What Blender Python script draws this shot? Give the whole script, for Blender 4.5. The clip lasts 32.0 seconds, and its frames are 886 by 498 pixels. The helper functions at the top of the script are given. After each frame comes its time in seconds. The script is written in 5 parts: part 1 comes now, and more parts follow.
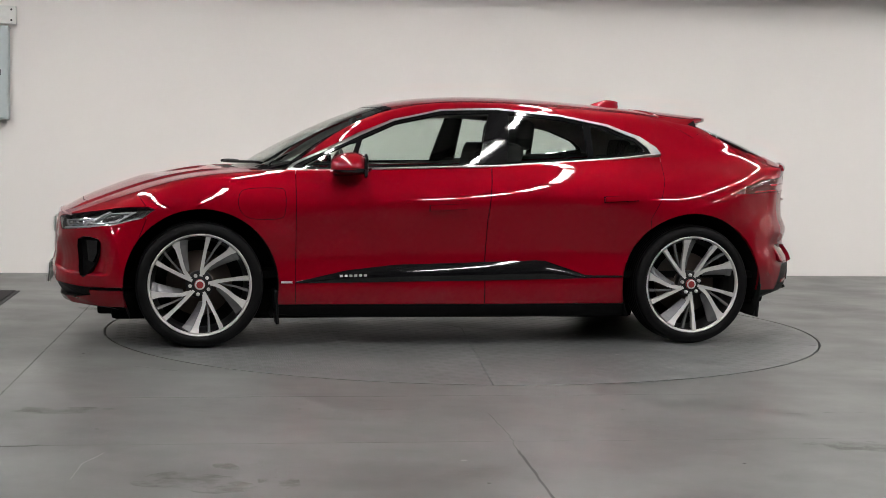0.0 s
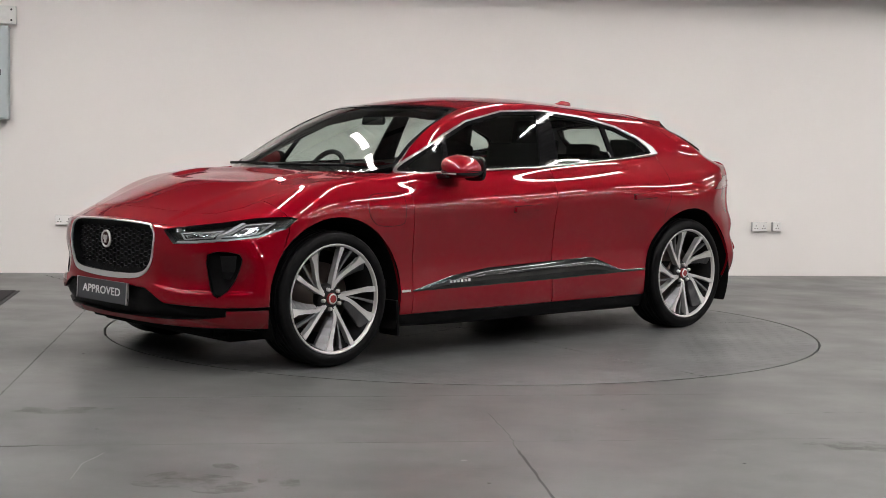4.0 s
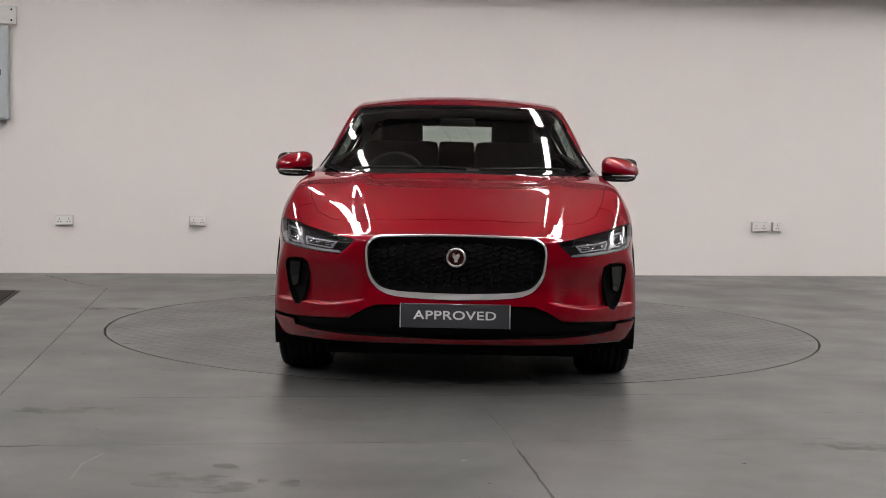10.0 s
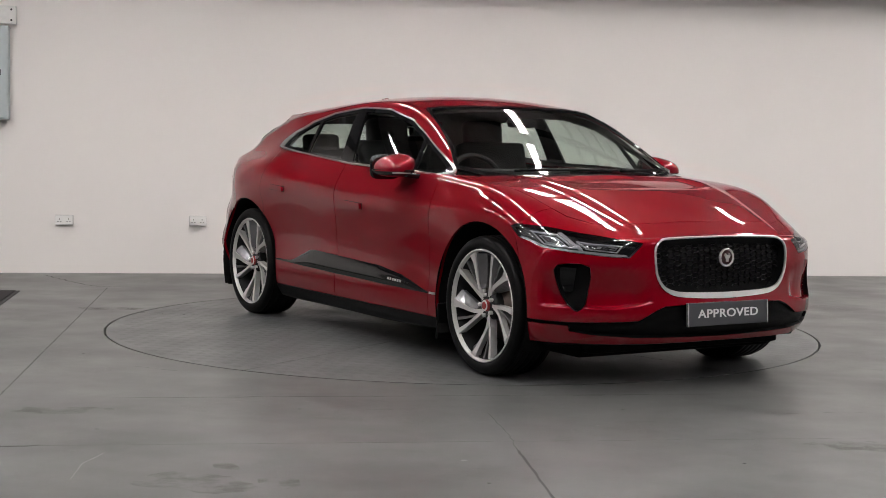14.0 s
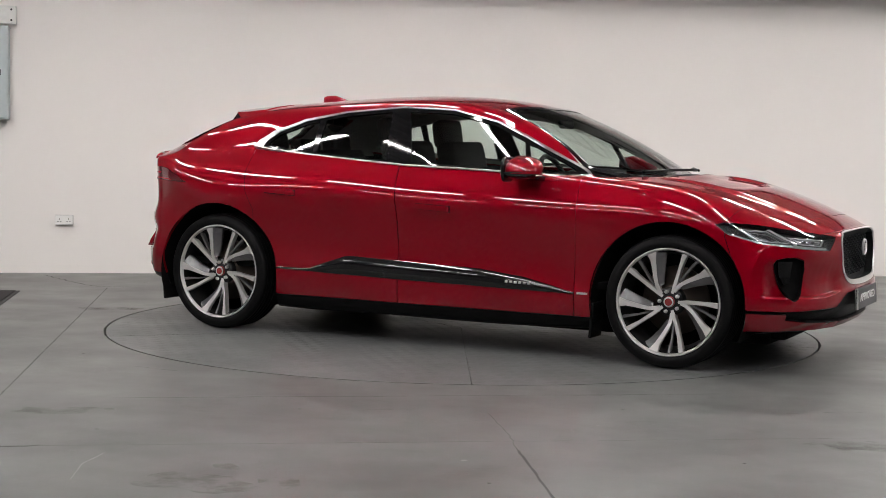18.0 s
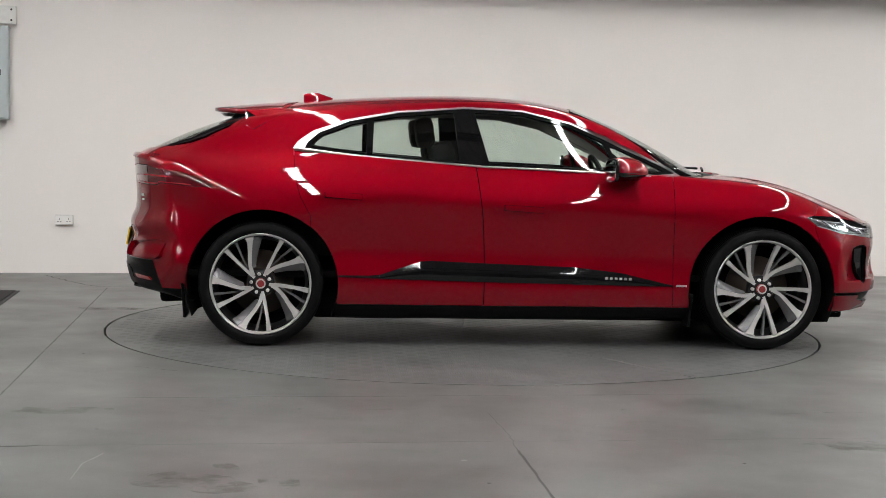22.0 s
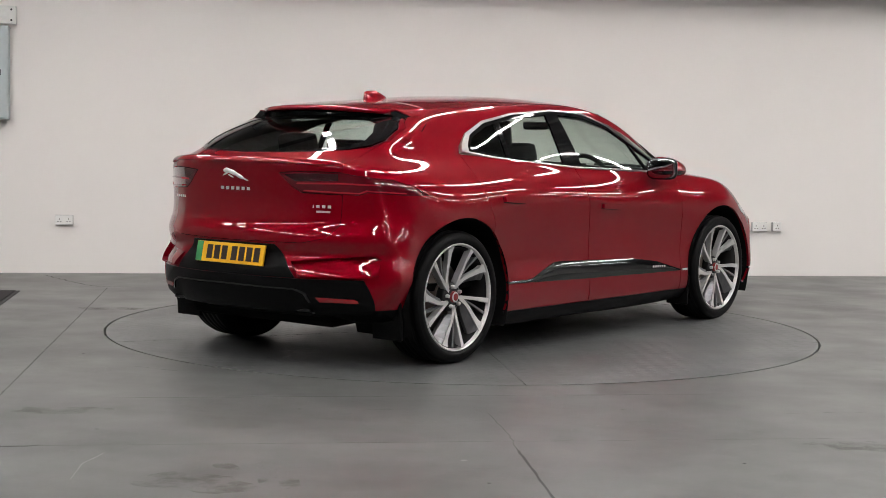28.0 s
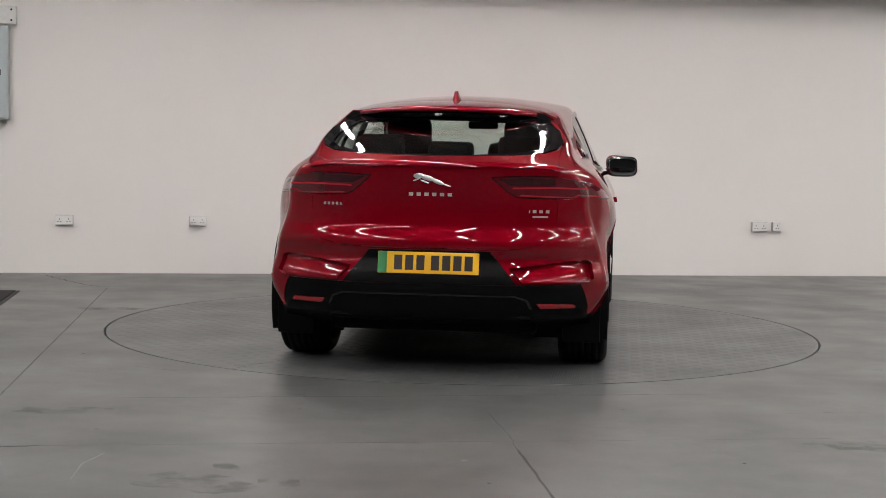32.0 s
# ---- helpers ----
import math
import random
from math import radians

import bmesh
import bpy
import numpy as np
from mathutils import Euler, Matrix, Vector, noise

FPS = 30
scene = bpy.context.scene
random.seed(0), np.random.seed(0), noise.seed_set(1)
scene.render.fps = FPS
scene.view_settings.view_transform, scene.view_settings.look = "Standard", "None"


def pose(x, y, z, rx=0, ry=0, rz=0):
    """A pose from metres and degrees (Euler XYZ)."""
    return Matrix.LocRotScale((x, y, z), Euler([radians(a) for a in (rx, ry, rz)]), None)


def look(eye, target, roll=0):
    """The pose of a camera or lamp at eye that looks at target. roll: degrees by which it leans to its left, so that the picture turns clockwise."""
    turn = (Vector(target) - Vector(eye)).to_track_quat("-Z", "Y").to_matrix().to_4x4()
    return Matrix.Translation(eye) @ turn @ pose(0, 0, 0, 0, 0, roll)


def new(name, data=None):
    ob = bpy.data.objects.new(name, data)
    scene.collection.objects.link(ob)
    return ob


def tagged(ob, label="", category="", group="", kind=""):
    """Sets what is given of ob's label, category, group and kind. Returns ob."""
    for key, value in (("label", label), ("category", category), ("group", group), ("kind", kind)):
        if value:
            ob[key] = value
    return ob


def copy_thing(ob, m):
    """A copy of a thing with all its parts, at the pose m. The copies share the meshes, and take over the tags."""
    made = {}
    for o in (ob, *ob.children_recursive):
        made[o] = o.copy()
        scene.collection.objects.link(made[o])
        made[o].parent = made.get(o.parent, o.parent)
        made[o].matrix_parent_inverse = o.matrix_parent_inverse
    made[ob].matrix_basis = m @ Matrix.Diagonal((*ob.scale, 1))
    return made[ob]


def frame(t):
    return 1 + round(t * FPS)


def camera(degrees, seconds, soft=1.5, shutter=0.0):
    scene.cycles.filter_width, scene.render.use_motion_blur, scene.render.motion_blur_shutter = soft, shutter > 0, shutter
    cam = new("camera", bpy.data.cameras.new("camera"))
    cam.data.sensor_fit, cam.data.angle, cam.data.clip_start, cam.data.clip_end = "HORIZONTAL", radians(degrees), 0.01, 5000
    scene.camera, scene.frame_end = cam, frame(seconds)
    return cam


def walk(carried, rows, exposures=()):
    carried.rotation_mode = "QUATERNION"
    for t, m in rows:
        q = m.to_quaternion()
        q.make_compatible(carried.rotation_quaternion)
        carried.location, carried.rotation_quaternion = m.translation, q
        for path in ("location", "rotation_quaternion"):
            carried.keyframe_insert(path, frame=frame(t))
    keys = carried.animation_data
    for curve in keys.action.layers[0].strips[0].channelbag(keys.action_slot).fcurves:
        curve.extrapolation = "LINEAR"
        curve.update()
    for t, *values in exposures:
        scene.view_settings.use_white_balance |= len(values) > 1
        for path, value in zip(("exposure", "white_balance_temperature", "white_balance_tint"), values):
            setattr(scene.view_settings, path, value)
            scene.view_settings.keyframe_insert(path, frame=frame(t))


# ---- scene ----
from mathutils.bvhtree import BVHTree

# ================= camera =================
EYE = Vector((0.0, -9.6192, 1.2162))
AIM = Vector((-0.1069, -1.6412, 0.6342))
cam = camera(33.426, 32.0, soft=0.5)
walk(cam, [(0.0, look(EYE, AIM, 1.066)), (32.0, look(EYE, AIM, 1.066))],
     exposures=[(0.0, 0.0, 6500.0, 10.0), (1.0, 0.0, 6516.0, 10.6), (3.0, 0.0, 6555.0, 12.1), (6.0, -0.11, 6572.0, 12.7), (8.0, -0.24, 6610.0, 14.2), (9.0, -0.27, 6610.0, 14.2), (11.0, -0.27, 6610.0, 14.2), (13.0, -0.21, 6610.0, 14.2), (14.0, -0.13, 6594.0, 13.6), (17.0, -0.02, 6577.0, 12.9), (18.0, 0.0, 6572.0, 12.7), (19.0, 0.0, 6544.0, 11.7), (21.0, 0.0, 6500.0, 10.0), (25.0, 0.0, 6500.0, 10.0), (28.0, -0.05, 6544.0, 11.7), (30.0, -0.16, 6566.0, 12.5), (32.0, -0.26, 6577.0, 12.9)])

# ================= light =================
world = bpy.data.worlds.new("room_air")
world.use_nodes = True
world.node_tree.nodes["Background"].inputs["Color"].default_value = (0.02, 0.02, 0.02, 1)
scene.world = world
TUBE_POWER = 86.0


# ================= materials =================
def mat(name, color, rough=0.5, metal=0.0, coat=0.0, noise_scale=0.0, noise_amount=0.0, bump=0.0, bump_scale=200.0, emit=0.0, spec=0.5):
    m = bpy.data.materials.new(name)
    m.use_nodes = True
    nt = m.node_tree
    b = nt.nodes["Principled BSDF"]
    b.inputs["Base Color"].default_value = (*color, 1)
    b.inputs["Roughness"].default_value = rough
    b.inputs["Metallic"].default_value = metal
    b.inputs["Coat Weight"].default_value = coat
    b.inputs["Coat Roughness"].default_value = 0.012
    b.inputs["Specular IOR Level"].default_value = spec
    if emit:
        b.inputs["Emission Color"].default_value = (*color, 1)
        b.inputs["Emission Strength"].default_value = emit
    if noise_amount:
        tc = nt.nodes.new("ShaderNodeTexCoord")
        n1 = nt.nodes.new("ShaderNodeTexNoise")
        n1.inputs["Scale"].default_value = noise_scale
        n1.inputs["Detail"].default_value = 6
        nt.links.new(tc.outputs["Object"], n1.inputs["Vector"])
        ramp = nt.nodes.new("ShaderNodeMapRange")
        ramp.inputs["From Min"].default_value, ramp.inputs["From Max"].default_value = 0.3, 0.7
        ramp.inputs["To Min"].default_value, ramp.inputs["To Max"].default_value = 1 - noise_amount, 1 + noise_amount
        nt.links.new(n1.outputs["Fac"], ramp.inputs["Value"])
        mul = nt.nodes.new("ShaderNodeVectorMath")
        mul.operation = "SCALE"
        mul.inputs[0].default_value = color
        nt.links.new(ramp.outputs["Result"], mul.inputs["Scale"])
        nt.links.new(mul.outputs["Vector"], b.inputs["Base Color"])
    if bump:
        tc2 = nt.nodes.new("ShaderNodeTexCoord")
        n2 = nt.nodes.new("ShaderNodeTexNoise")
        n2.inputs["Scale"].default_value = bump_scale
        n2.inputs["Detail"].default_value = 4
        nt.links.new(tc2.outputs["Object"], n2.inputs["Vector"])
        bp = nt.nodes.new("ShaderNodeBump")
        bp.inputs["Strength"].default_value = bump
        bp.inputs["Distance"].default_value = 0.002
        nt.links.new(n2.outputs["Fac"], bp.inputs["Height"])
        nt.links.new(bp.outputs["Normal"], b.inputs["Normal"])
    return m


PAINT = mat("red_metallic_paint", (0.190, 0.0005, 0.0070), 0.48, 0.38, 1.0, 3.0, 0.03, spec=0.05)
PAINT.node_tree.nodes["Principled BSDF"].inputs["Specular Tint"].default_value = (0.22, 0.004, 0.012, 1)
BLACK_GLOSS = mat("gloss_black", (0.005, 0.005, 0.0055), 0.05, 0.0, 0.0, spec=0.55)
BLACK = mat("black_plastic", (0.003, 0.003, 0.0033), 0.42, 0, 0, 40, 0.2, 0.2, 600, spec=0.09)
TRIM = mat("satin_window_trim", (0.42, 0.415, 0.41), 0.33, 0.95)
INK_RED = mat("badge_enamel", (0.035, 0.004, 0.005), 0.2, 0, 0.5)
MESH_BLACK = mat("mesh_black", (0.022, 0.022, 0.023), 0.28, spec=0.5)
DARK = mat("dark_underside_and_gaps", (0.004, 0.004, 0.004), 0.9, spec=0.1)
RUBBER = mat("tyre_rubber", (0.0035, 0.0035, 0.0038), 0.55, 0, 0, 20, 0.2, 0.2, 300, spec=0.10)
CHROME = mat("satin_chrome", (0.72, 0.715, 0.705), 0.32, 0.80)
ALLOY = mat("turned_alloy", (0.60, 0.59, 0.58), 0.40, 0.6, 0.1)
ALLOY_DARK = mat("dark_grey_alloy", (0.015, 0.015, 0.016), 0.4, 0.5, 0.1)
WALL = mat("painted_wall", (0.742, 0.711, 0.685), 0.7, 0, 0, 0.8, 0.015, 0.15, 120)


def floor_mat(name, base, rough, worn):
    """Painted concrete: broad blotches, small stains and fine grain."""
    m = bpy.data.materials.new(name)
    m.use_nodes = True
    nt, bs = m.node_tree, m.node_tree.nodes["Principled BSDF"]
    tc = nt.nodes.new("ShaderNodeTexCoord")

    def noise(scale, detail, lo, hi, a, b, warp=0.0):
        n = nt.nodes.new("ShaderNodeTexNoise")
        n.inputs["Scale"].default_value, n.inputs["Detail"].default_value, n.inputs["Distortion"].default_value = scale, detail, warp
        nt.links.new(tc.outputs["Object"], n.inputs["Vector"])
        r = nt.nodes.new("ShaderNodeMapRange")
        for k, v in zip(("From Min", "From Max", "To Min", "To Max"), (lo, hi, a, b)):
            r.inputs[k].default_value = v
        nt.links.new(n.outputs["Fac"], r.inputs["Value"])
        return r.outputs["Result"]

    def times(p, q):
        x = nt.nodes.new("ShaderNodeMath")
        x.operation = "MULTIPLY"
        nt.links.new(p, x.inputs[0]), nt.links.new(q, x.inputs[1])
        return x.outputs[0]
    tone = times(times(noise(0.55, 5, 0.3, 0.7, 1 - worn, 1 + worn), noise(3.5, 8, 0.30, 0.46, 1 - 1.6 * worn, 1.0, 0.6)), noise(160, 2, 0.3, 0.7, 0.95, 1.05))
    sc = nt.nodes.new("ShaderNodeVectorMath")
    sc.operation = "SCALE"
    sc.inputs[0].default_value = base
    nt.links.new(tone, sc.inputs["Scale"])
    nt.links.new(sc.outputs["Vector"], bs.inputs["Base Color"])
    nt.links.new(noise(1.7, 6, 0.3, 0.7, rough - 0.07, rough + 0.09), bs.inputs["Roughness"])
    bp = nt.nodes.new("ShaderNodeBump")
    bp.inputs["Strength"].default_value, bp.inputs["Distance"].default_value = 0.10, 0.002
    nt.links.new(noise(70, 4, 0, 1, 0, 1), bp.inputs["Height"])
    nt.links.new(bp.outputs["Normal"], bs.inputs["Normal"])
    return m


FLOOR = floor_mat("grey_floor_paint", (0.078, 0.0795, 0.077), 0.36, 0.11)
STEEL = floor_mat("grey_painted_steel", (0.078, 0.0805, 0.080), 0.38, 0.10)
CRACK = mat("crack_dirt", (0.03, 0.03, 0.03), 0.8)
JOINT = mat("joint_filler", (0.11, 0.11, 0.108), 0.6)
JOINT_DARK = mat("dusty_joint", (0.050, 0.050, 0.049), 0.6)
CHALK = mat("chalk_scuff", (0.30, 0.30, 0.295), 0.7)
STAIN = mat("oil_stain", (0.060, 0.052, 0.047), 0.36, 0, 0, 0, 0, 0.10, 70)


def patchy(m, scale, lo, hi, most):
    """Let a film of dirt break up: noise drives its cover."""
    nt = m.node_tree
    tc = nt.nodes.new("ShaderNodeTexCoord")
    n = nt.nodes.new("ShaderNodeTexNoise")
    n.inputs["Scale"].default_value, n.inputs["Detail"].default_value, n.inputs["Roughness"].default_value = scale, 9, 0.62
    r = nt.nodes.new("ShaderNodeMapRange")
    for k, v in zip(("From Min", "From Max", "To Min", "To Max"), (lo, hi, 0.0, most)):
        r.inputs[k].default_value = v
    nt.links.new(tc.outputs["Object"], n.inputs["Vector"])
    nt.links.new(n.outputs["Fac"], r.inputs["Value"])
    nt.links.new(r.outputs["Result"], nt.nodes["Principled BSDF"].inputs["Alpha"])
    return m


patchy(STAIN, 7.0, 0.44, 0.62, 0.42)
DUST = patchy(mat("pale_dust", (0.17, 0.17, 0.167), 0.7), 16.0, 0.42, 0.60, 0.6)
patchy(JOINT_DARK, 5.0, 0.40, 0.56, 0.8)
patchy(JOINT, 6.0, 0.38, 0.55, 0.85)
FILM = patchy(mat("dirt_film", (0.068, 0.061, 0.056), 0.38, 0, 0, 0, 0, 0.10, 70), 3.2, 0.48, 0.75, 0.09)
BOX_LIGHT = mat("pale_steel_enclosure", (0.56, 0.56, 0.54), 0.4, 0.1, 0, 20, 0.05)
BOX_GREY = mat("grey_steel_enclosure", (0.40, 0.44, 0.45), 0.45, 0.1, 0, 8, 0.04)
SOCKET_WHITE = mat("white_socket_plastic", (0.72, 0.71, 0.69), 0.35)
SOCKET_GREY = mat("grey_back_box", (0.42, 0.41, 0.40), 0.5)
BEAM = mat("dark_steel_beam", (0.05, 0.05, 0.055), 0.6, 0.2, 0, 4, 0.2)
WALL_GREY = mat("grey_wall_paint", (0.18, 0.176, 0.172), 0.7, 0, 0, 0.8, 0.05)
WALL_PALE = mat("pale_grey_wall_paint", (0.48, 0.47, 0.455), 0.7, 0, 0, 0.8, 0.05)
# Dark tone of unseen walls; missing light is put into the colour.
WALL_DARK = mat("unseen_wall_dark", (0.05, 0.05, 0.052), 0.7, 0, 0, 0.8, 0.1)
CEIL = mat("ceiling_deck", (0.32, 0.32, 0.32), 0.6, 0, 0, 2, 0.1)
TUBE = mat("lamp_diffuser", (1.0, 0.985, 0.965), 0.4, emit=TUBE_POWER)


def glass_mat(name, tint, gloss=0.085):
    m = bpy.data.materials.new(name)
    m.use_nodes = True
    nt = m.node_tree
    nt.nodes.remove(nt.nodes["Principled BSDF"])
    out = nt.nodes["Material Output"]
    tr = nt.nodes.new("ShaderNodeBsdfTransparent")
    tr.inputs["Color"].default_value = (*tint, 1)
    gl = nt.nodes.new("ShaderNodeBsdfGlossy")
    gl.inputs["Roughness"].default_value = 0.01
    lw = nt.nodes.new("ShaderNodeLayerWeight")
    lw.inputs["Blend"].default_value = 0.5
    pw = nt.nodes.new("ShaderNodeMath")
    pw.operation = "POWER"
    pw.inputs[1].default_value = 4
    nt.links.new(lw.outputs["Facing"], pw.inputs[0])
    fr = nt.nodes.new("ShaderNodeMapRange")
    fr.inputs["To Min"].default_value, fr.inputs["To Max"].default_value = gloss, 1.0
    nt.links.new(pw.outputs[0], fr.inputs["Value"])
    mx = nt.nodes.new("ShaderNodeMixShader")
    nt.links.new(fr.outputs["Result"], mx.inputs["Fac"])
    nt.links.new(tr.outputs["BSDF"], mx.inputs[1])
    nt.links.new(gl.outputs["BSDF"], mx.inputs[2])
    nt.links.new(mx.outputs["Shader"], out.inputs["Surface"])
    return m


GLASS = glass_mat("green_tinted_glass", (0.80, 0.88, 0.835))


# ================= mesh helpers =================
def mesh_of(name, bm, material, smooth=False):
    me = bpy.data.meshes.new(name)
    bm.normal_update()
    bm.to_mesh(me)
    bm.free()
    me.materials.append(material)
    if smooth:
        me.shade_smooth()
    return me


def part(name, bm, material, parent=None, label="", smooth=False):
    """One mesh object under a thing or a part."""
    ob = new(name, mesh_of(name, bm, material, smooth))
    ob.parent = parent
    if label:
        ob["label"] = label
    return ob


def empty(name, m=None):
    ob = new(name)
    ob.empty_display_size = 0.2
    if m is not None:
        ob.matrix_basis = m
    return ob


def add_box(bm, size, m=None, bevel=0.0, seg=2):
    r = bmesh.ops.create_cube(bm, size=1.0)
    vs = r["verts"]
    bmesh.ops.scale(bm, vec=size, verts=vs)
    if bevel:
        es = list({e for v in vs for e in v.link_edges})
        g = bmesh.ops.bevel(bm, geom=es, offset=bevel, segments=seg, affect="EDGES", profile=0.6)
        vs = list({v for f in g["faces"] for v in f.verts} | {v for v in vs if v.is_valid})
    if m is not None:
        bmesh.ops.transform(bm, matrix=m, verts=vs)
    return vs


def box(size, m=None, bevel=0.0):
    bm = bmesh.new()
    add_box(bm, size, m, bevel)
    return bm


def lathe(profile, n=64, axis="Y"):
    """Spin a list of (radius, height) round an axis; returns a bmesh."""
    bm = bmesh.new()
    rings = []
    for r, h in profile:
        ring = []
        for k in range(n):
            a = 2 * math.pi * k / n
            c, s = r * math.cos(a), r * math.sin(a)
            ring.append(bm.verts.new((c, h, s) if axis == "Y" else (c, s, h)))
        rings.append(ring)
    for a, b in zip(rings, rings[1:]):
        for k in range(n):
            bm.faces.new((a[k], a[(k + 1) % n], b[(k + 1) % n], b[k]))
    bmesh.ops.recalc_face_normals(bm, faces=bm.faces)
    return bm


# ================= the room =================
WALL_ANGLE = 9.92
def wall_pose(along, up, out=0.0):
    """A pose on the back wall: metres along it, above the floor, and out of it into the room."""
    return Matrix.Translation((0, 3.8707, 0)) @ pose(0, 0, 0, 0, 0, WALL_ANGLE) @ pose(along, -out, up)


ROOM_H, WHITE_H = 3.7, 2.70
ROOM_TURN = pose(0, 0, 0, 0, 0, WALL_ANGLE)     # the roof runs square to the back wall
UP_H, UP_Z = ROOM_H - WHITE_H, (ROOM_H + WHITE_H) / 2
wall_back = tagged(part("wall_back", box((32, 0.2, WHITE_H), wall_pose(0, WHITE_H / 2, -0.1)), WALL), "plain white painted showroom wall", "wall", kind="structure")
# Unseen overhang, added to shade the wall's top and darken reflections.
tagged(part("wall_top_shade", box((32, 0.65, UP_H), wall_pose(0, UP_Z, 0.125)), WALL_DARK), "unseen dark overhang added to shade the white wall's top", "wall", kind="structure")
# Unseen dark band, added so that the car reflects less light here.
tagged(part("wall_left_dark_band", box((0.2, 26, UP_H), pose(-7.5, -5, UP_Z)), WALL_DARK), "unseen dark band added above the grey wall for dark reflections", "wall", kind="structure")
# The lack of light behind the camera is put into wall_front's colour.
for nm, sz, m, wm, lb in (("wall_left", (0.2, 26, WHITE_H), pose(-7.5, -5, WHITE_H / 2), WALL_GREY, "dark grey painted wall"), ("wall_right", (0.2, 30, ROOM_H), pose(13.0, -5, ROOM_H / 2), WALL_PALE, "pale grey painted wall"), ("wall_front", (24, 0.2, ROOM_H), pose(3.0, -15, ROOM_H / 2), WALL_DARK, "unseen wall, its dark colour standing for the unlit end")):
    tagged(part(nm, box(sz, m), wm), lb, "wall", kind="structure")
DISC_R = 2.273
bm = bmesh.new()
inner, outer = [], []
N = 128
for k in range(N):
    a = 2 * math.pi * k / N
    inner.append(bm.verts.new(((DISC_R + 0.014) * math.cos(a), (DISC_R + 0.014) * math.sin(a), 0)))
    outer.append(bm.verts.new((24 * math.cos(a), 24 * math.sin(a), 0)))
for k in range(N):
    bm.faces.new((inner[k], outer[k], outer[(k + 1) % N], inner[(k + 1) % N]))
r = bmesh.ops.extrude_face_region(bm, geom=bm.faces[:])
bmesh.ops.translate(bm, vec=(0, 0, -0.15), verts=[v for v in r["geom"] if isinstance(v, bmesh.types.BMVert)])
bmesh.ops.recalc_face_normals(bm, faces=bm.faces)
floor = tagged(part("floor", bm, FLOOR), "smooth grey painted concrete floor", "floor", kind="structure")
pit = tagged(part("floor_pit", box((5.2, 5.2, 0.05), pose(0, 0, -0.2)), DARK), "dark pit below the turntable", "pit", kind="structure")
bm = bmesh.new()
prof = []
for k in range(120):
    x0 = -15.0 + 0.25 * k
    prof += [(x0, 0.0), (x0 + 0.10, 0.0), (x0 + 0.13, 0.045), (x0 + 0.22, 0.045)]
near_row, far_row = [[bm.verts.new(ROOM_TURN @ Vector((x, y, ROOM_H + z))) for x, z in prof] for y in (-18, 9)]
for k in range(len(prof) - 1):
    bm.faces.new((near_row[k], near_row[k + 1], far_row[k + 1], far_row[k]))
r = bmesh.ops.extrude_face_region(bm, geom=bm.faces[:])
bmesh.ops.translate(bm, vec=(0, 0, 0.06), verts=[v for v in r["geom"] if isinstance(v, bmesh.types.BMVert)])
bmesh.ops.recalc_face_normals(bm, faces=bm.faces)
ceiling = tagged(part("ceiling", bm, CEIL), "dark corrugated metal ceiling deck", "ceiling", kind="structure")
for y in (-12.0, -7.5, -3.0, 1.5):
    bm = box((24, 0.16, 0.014), ROOM_TURN @ pose(0, y, ROOM_H - 0.007))
    add_box(bm, (24, 0.012, 0.14), ROOM_TURN @ pose(0, y, ROOM_H - 0.084))
    add_box(bm, (24, 0.16, 0.014), ROOM_TURN @ pose(0, y, ROOM_H - 0.161))
    tagged(part("ceiling_beam", bm, BEAM), "dark painted steel ceiling beam", "beam", kind="structure")


def batten(m, length=1.38):
    e = empty("ceiling_light", m)
    part("housing", box((0.14, length, 0.05), pose(0, 0, 0.03), 0.008), WALL, e)
    # Skirts and end caps are added to cut light towards the wall.
    for k in (-0.066, 0.066):
        part("cutoff_skirt", box((0.006, length, 0.03), pose(k, 0, -0.002)), WALL, e)
    for k in (-length / 2, length / 2):
        part("cutoff_cap", box((0.138, 0.006, 0.034), pose(0, k, -0.002)), WALL, e)
    for k in (-0.55, 0.55):
        part("rod", box((0.012, 0.012, 0.18), pose(0, k, 0.135)), WALL, e)
    part("diffuser", box((0.085, length - 0.05, 0.008), pose(0, 0, 0.002)), TUBE, e)
    return tagged(e, "white ceiling batten light with a glowing diffuser", "ceiling light", "ceiling lights")


LAMP_AT = pose(-1.24, -0.18, ROOM_H - 0.22, 0, 0, WALL_ANGLE)
lamp = batten(LAMP_AT)
# Columns -2 and 4 are unseen lamps added to even out the wall's light.
for column in range(-2, 6):
    for row in range(-4, 2):
        if column or row:
            copy_thing(lamp, LAMP_AT @ pose(2.41 * column, 1.77 * row, 0))


# ---- on the wall ----
def socket(along, up, width):
    e = empty("wall_socket", wall_pose(along, up))
    part("back_box", box((width, 0.034, 0.088), pose(0, -0.017, 0), 0.003), SOCKET_GREY, e)
    part("plate", box((width - 0.006, 0.010, 0.082), pose(0, -0.038, 0), 0.003), SOCKET_WHITE, e)
    for k in ((-0.25, 0.25) if width > 0.1 else (0,)):
        part("rocker", box((0.012, 0.006, 0.02), pose(k * width + 0.014, -0.044, 0.026)), SOCKET_WHITE, e)
        for dx, dz, w, h in ((0, 0.010, 0.006, 0.012), (-0.012, -0.014, 0.011, 0.006), (0.012, -0.014, 0.011, 0.006)):
            part("pin_slot", box((w, 0.002, h), pose(k * width + dx, -0.0435, dz)), CRACK, e)
    return tagged(e, "white plastic double mains socket on the wall" if width > 0.1 else "small white single wall outlet", "socket", "wall sockets")


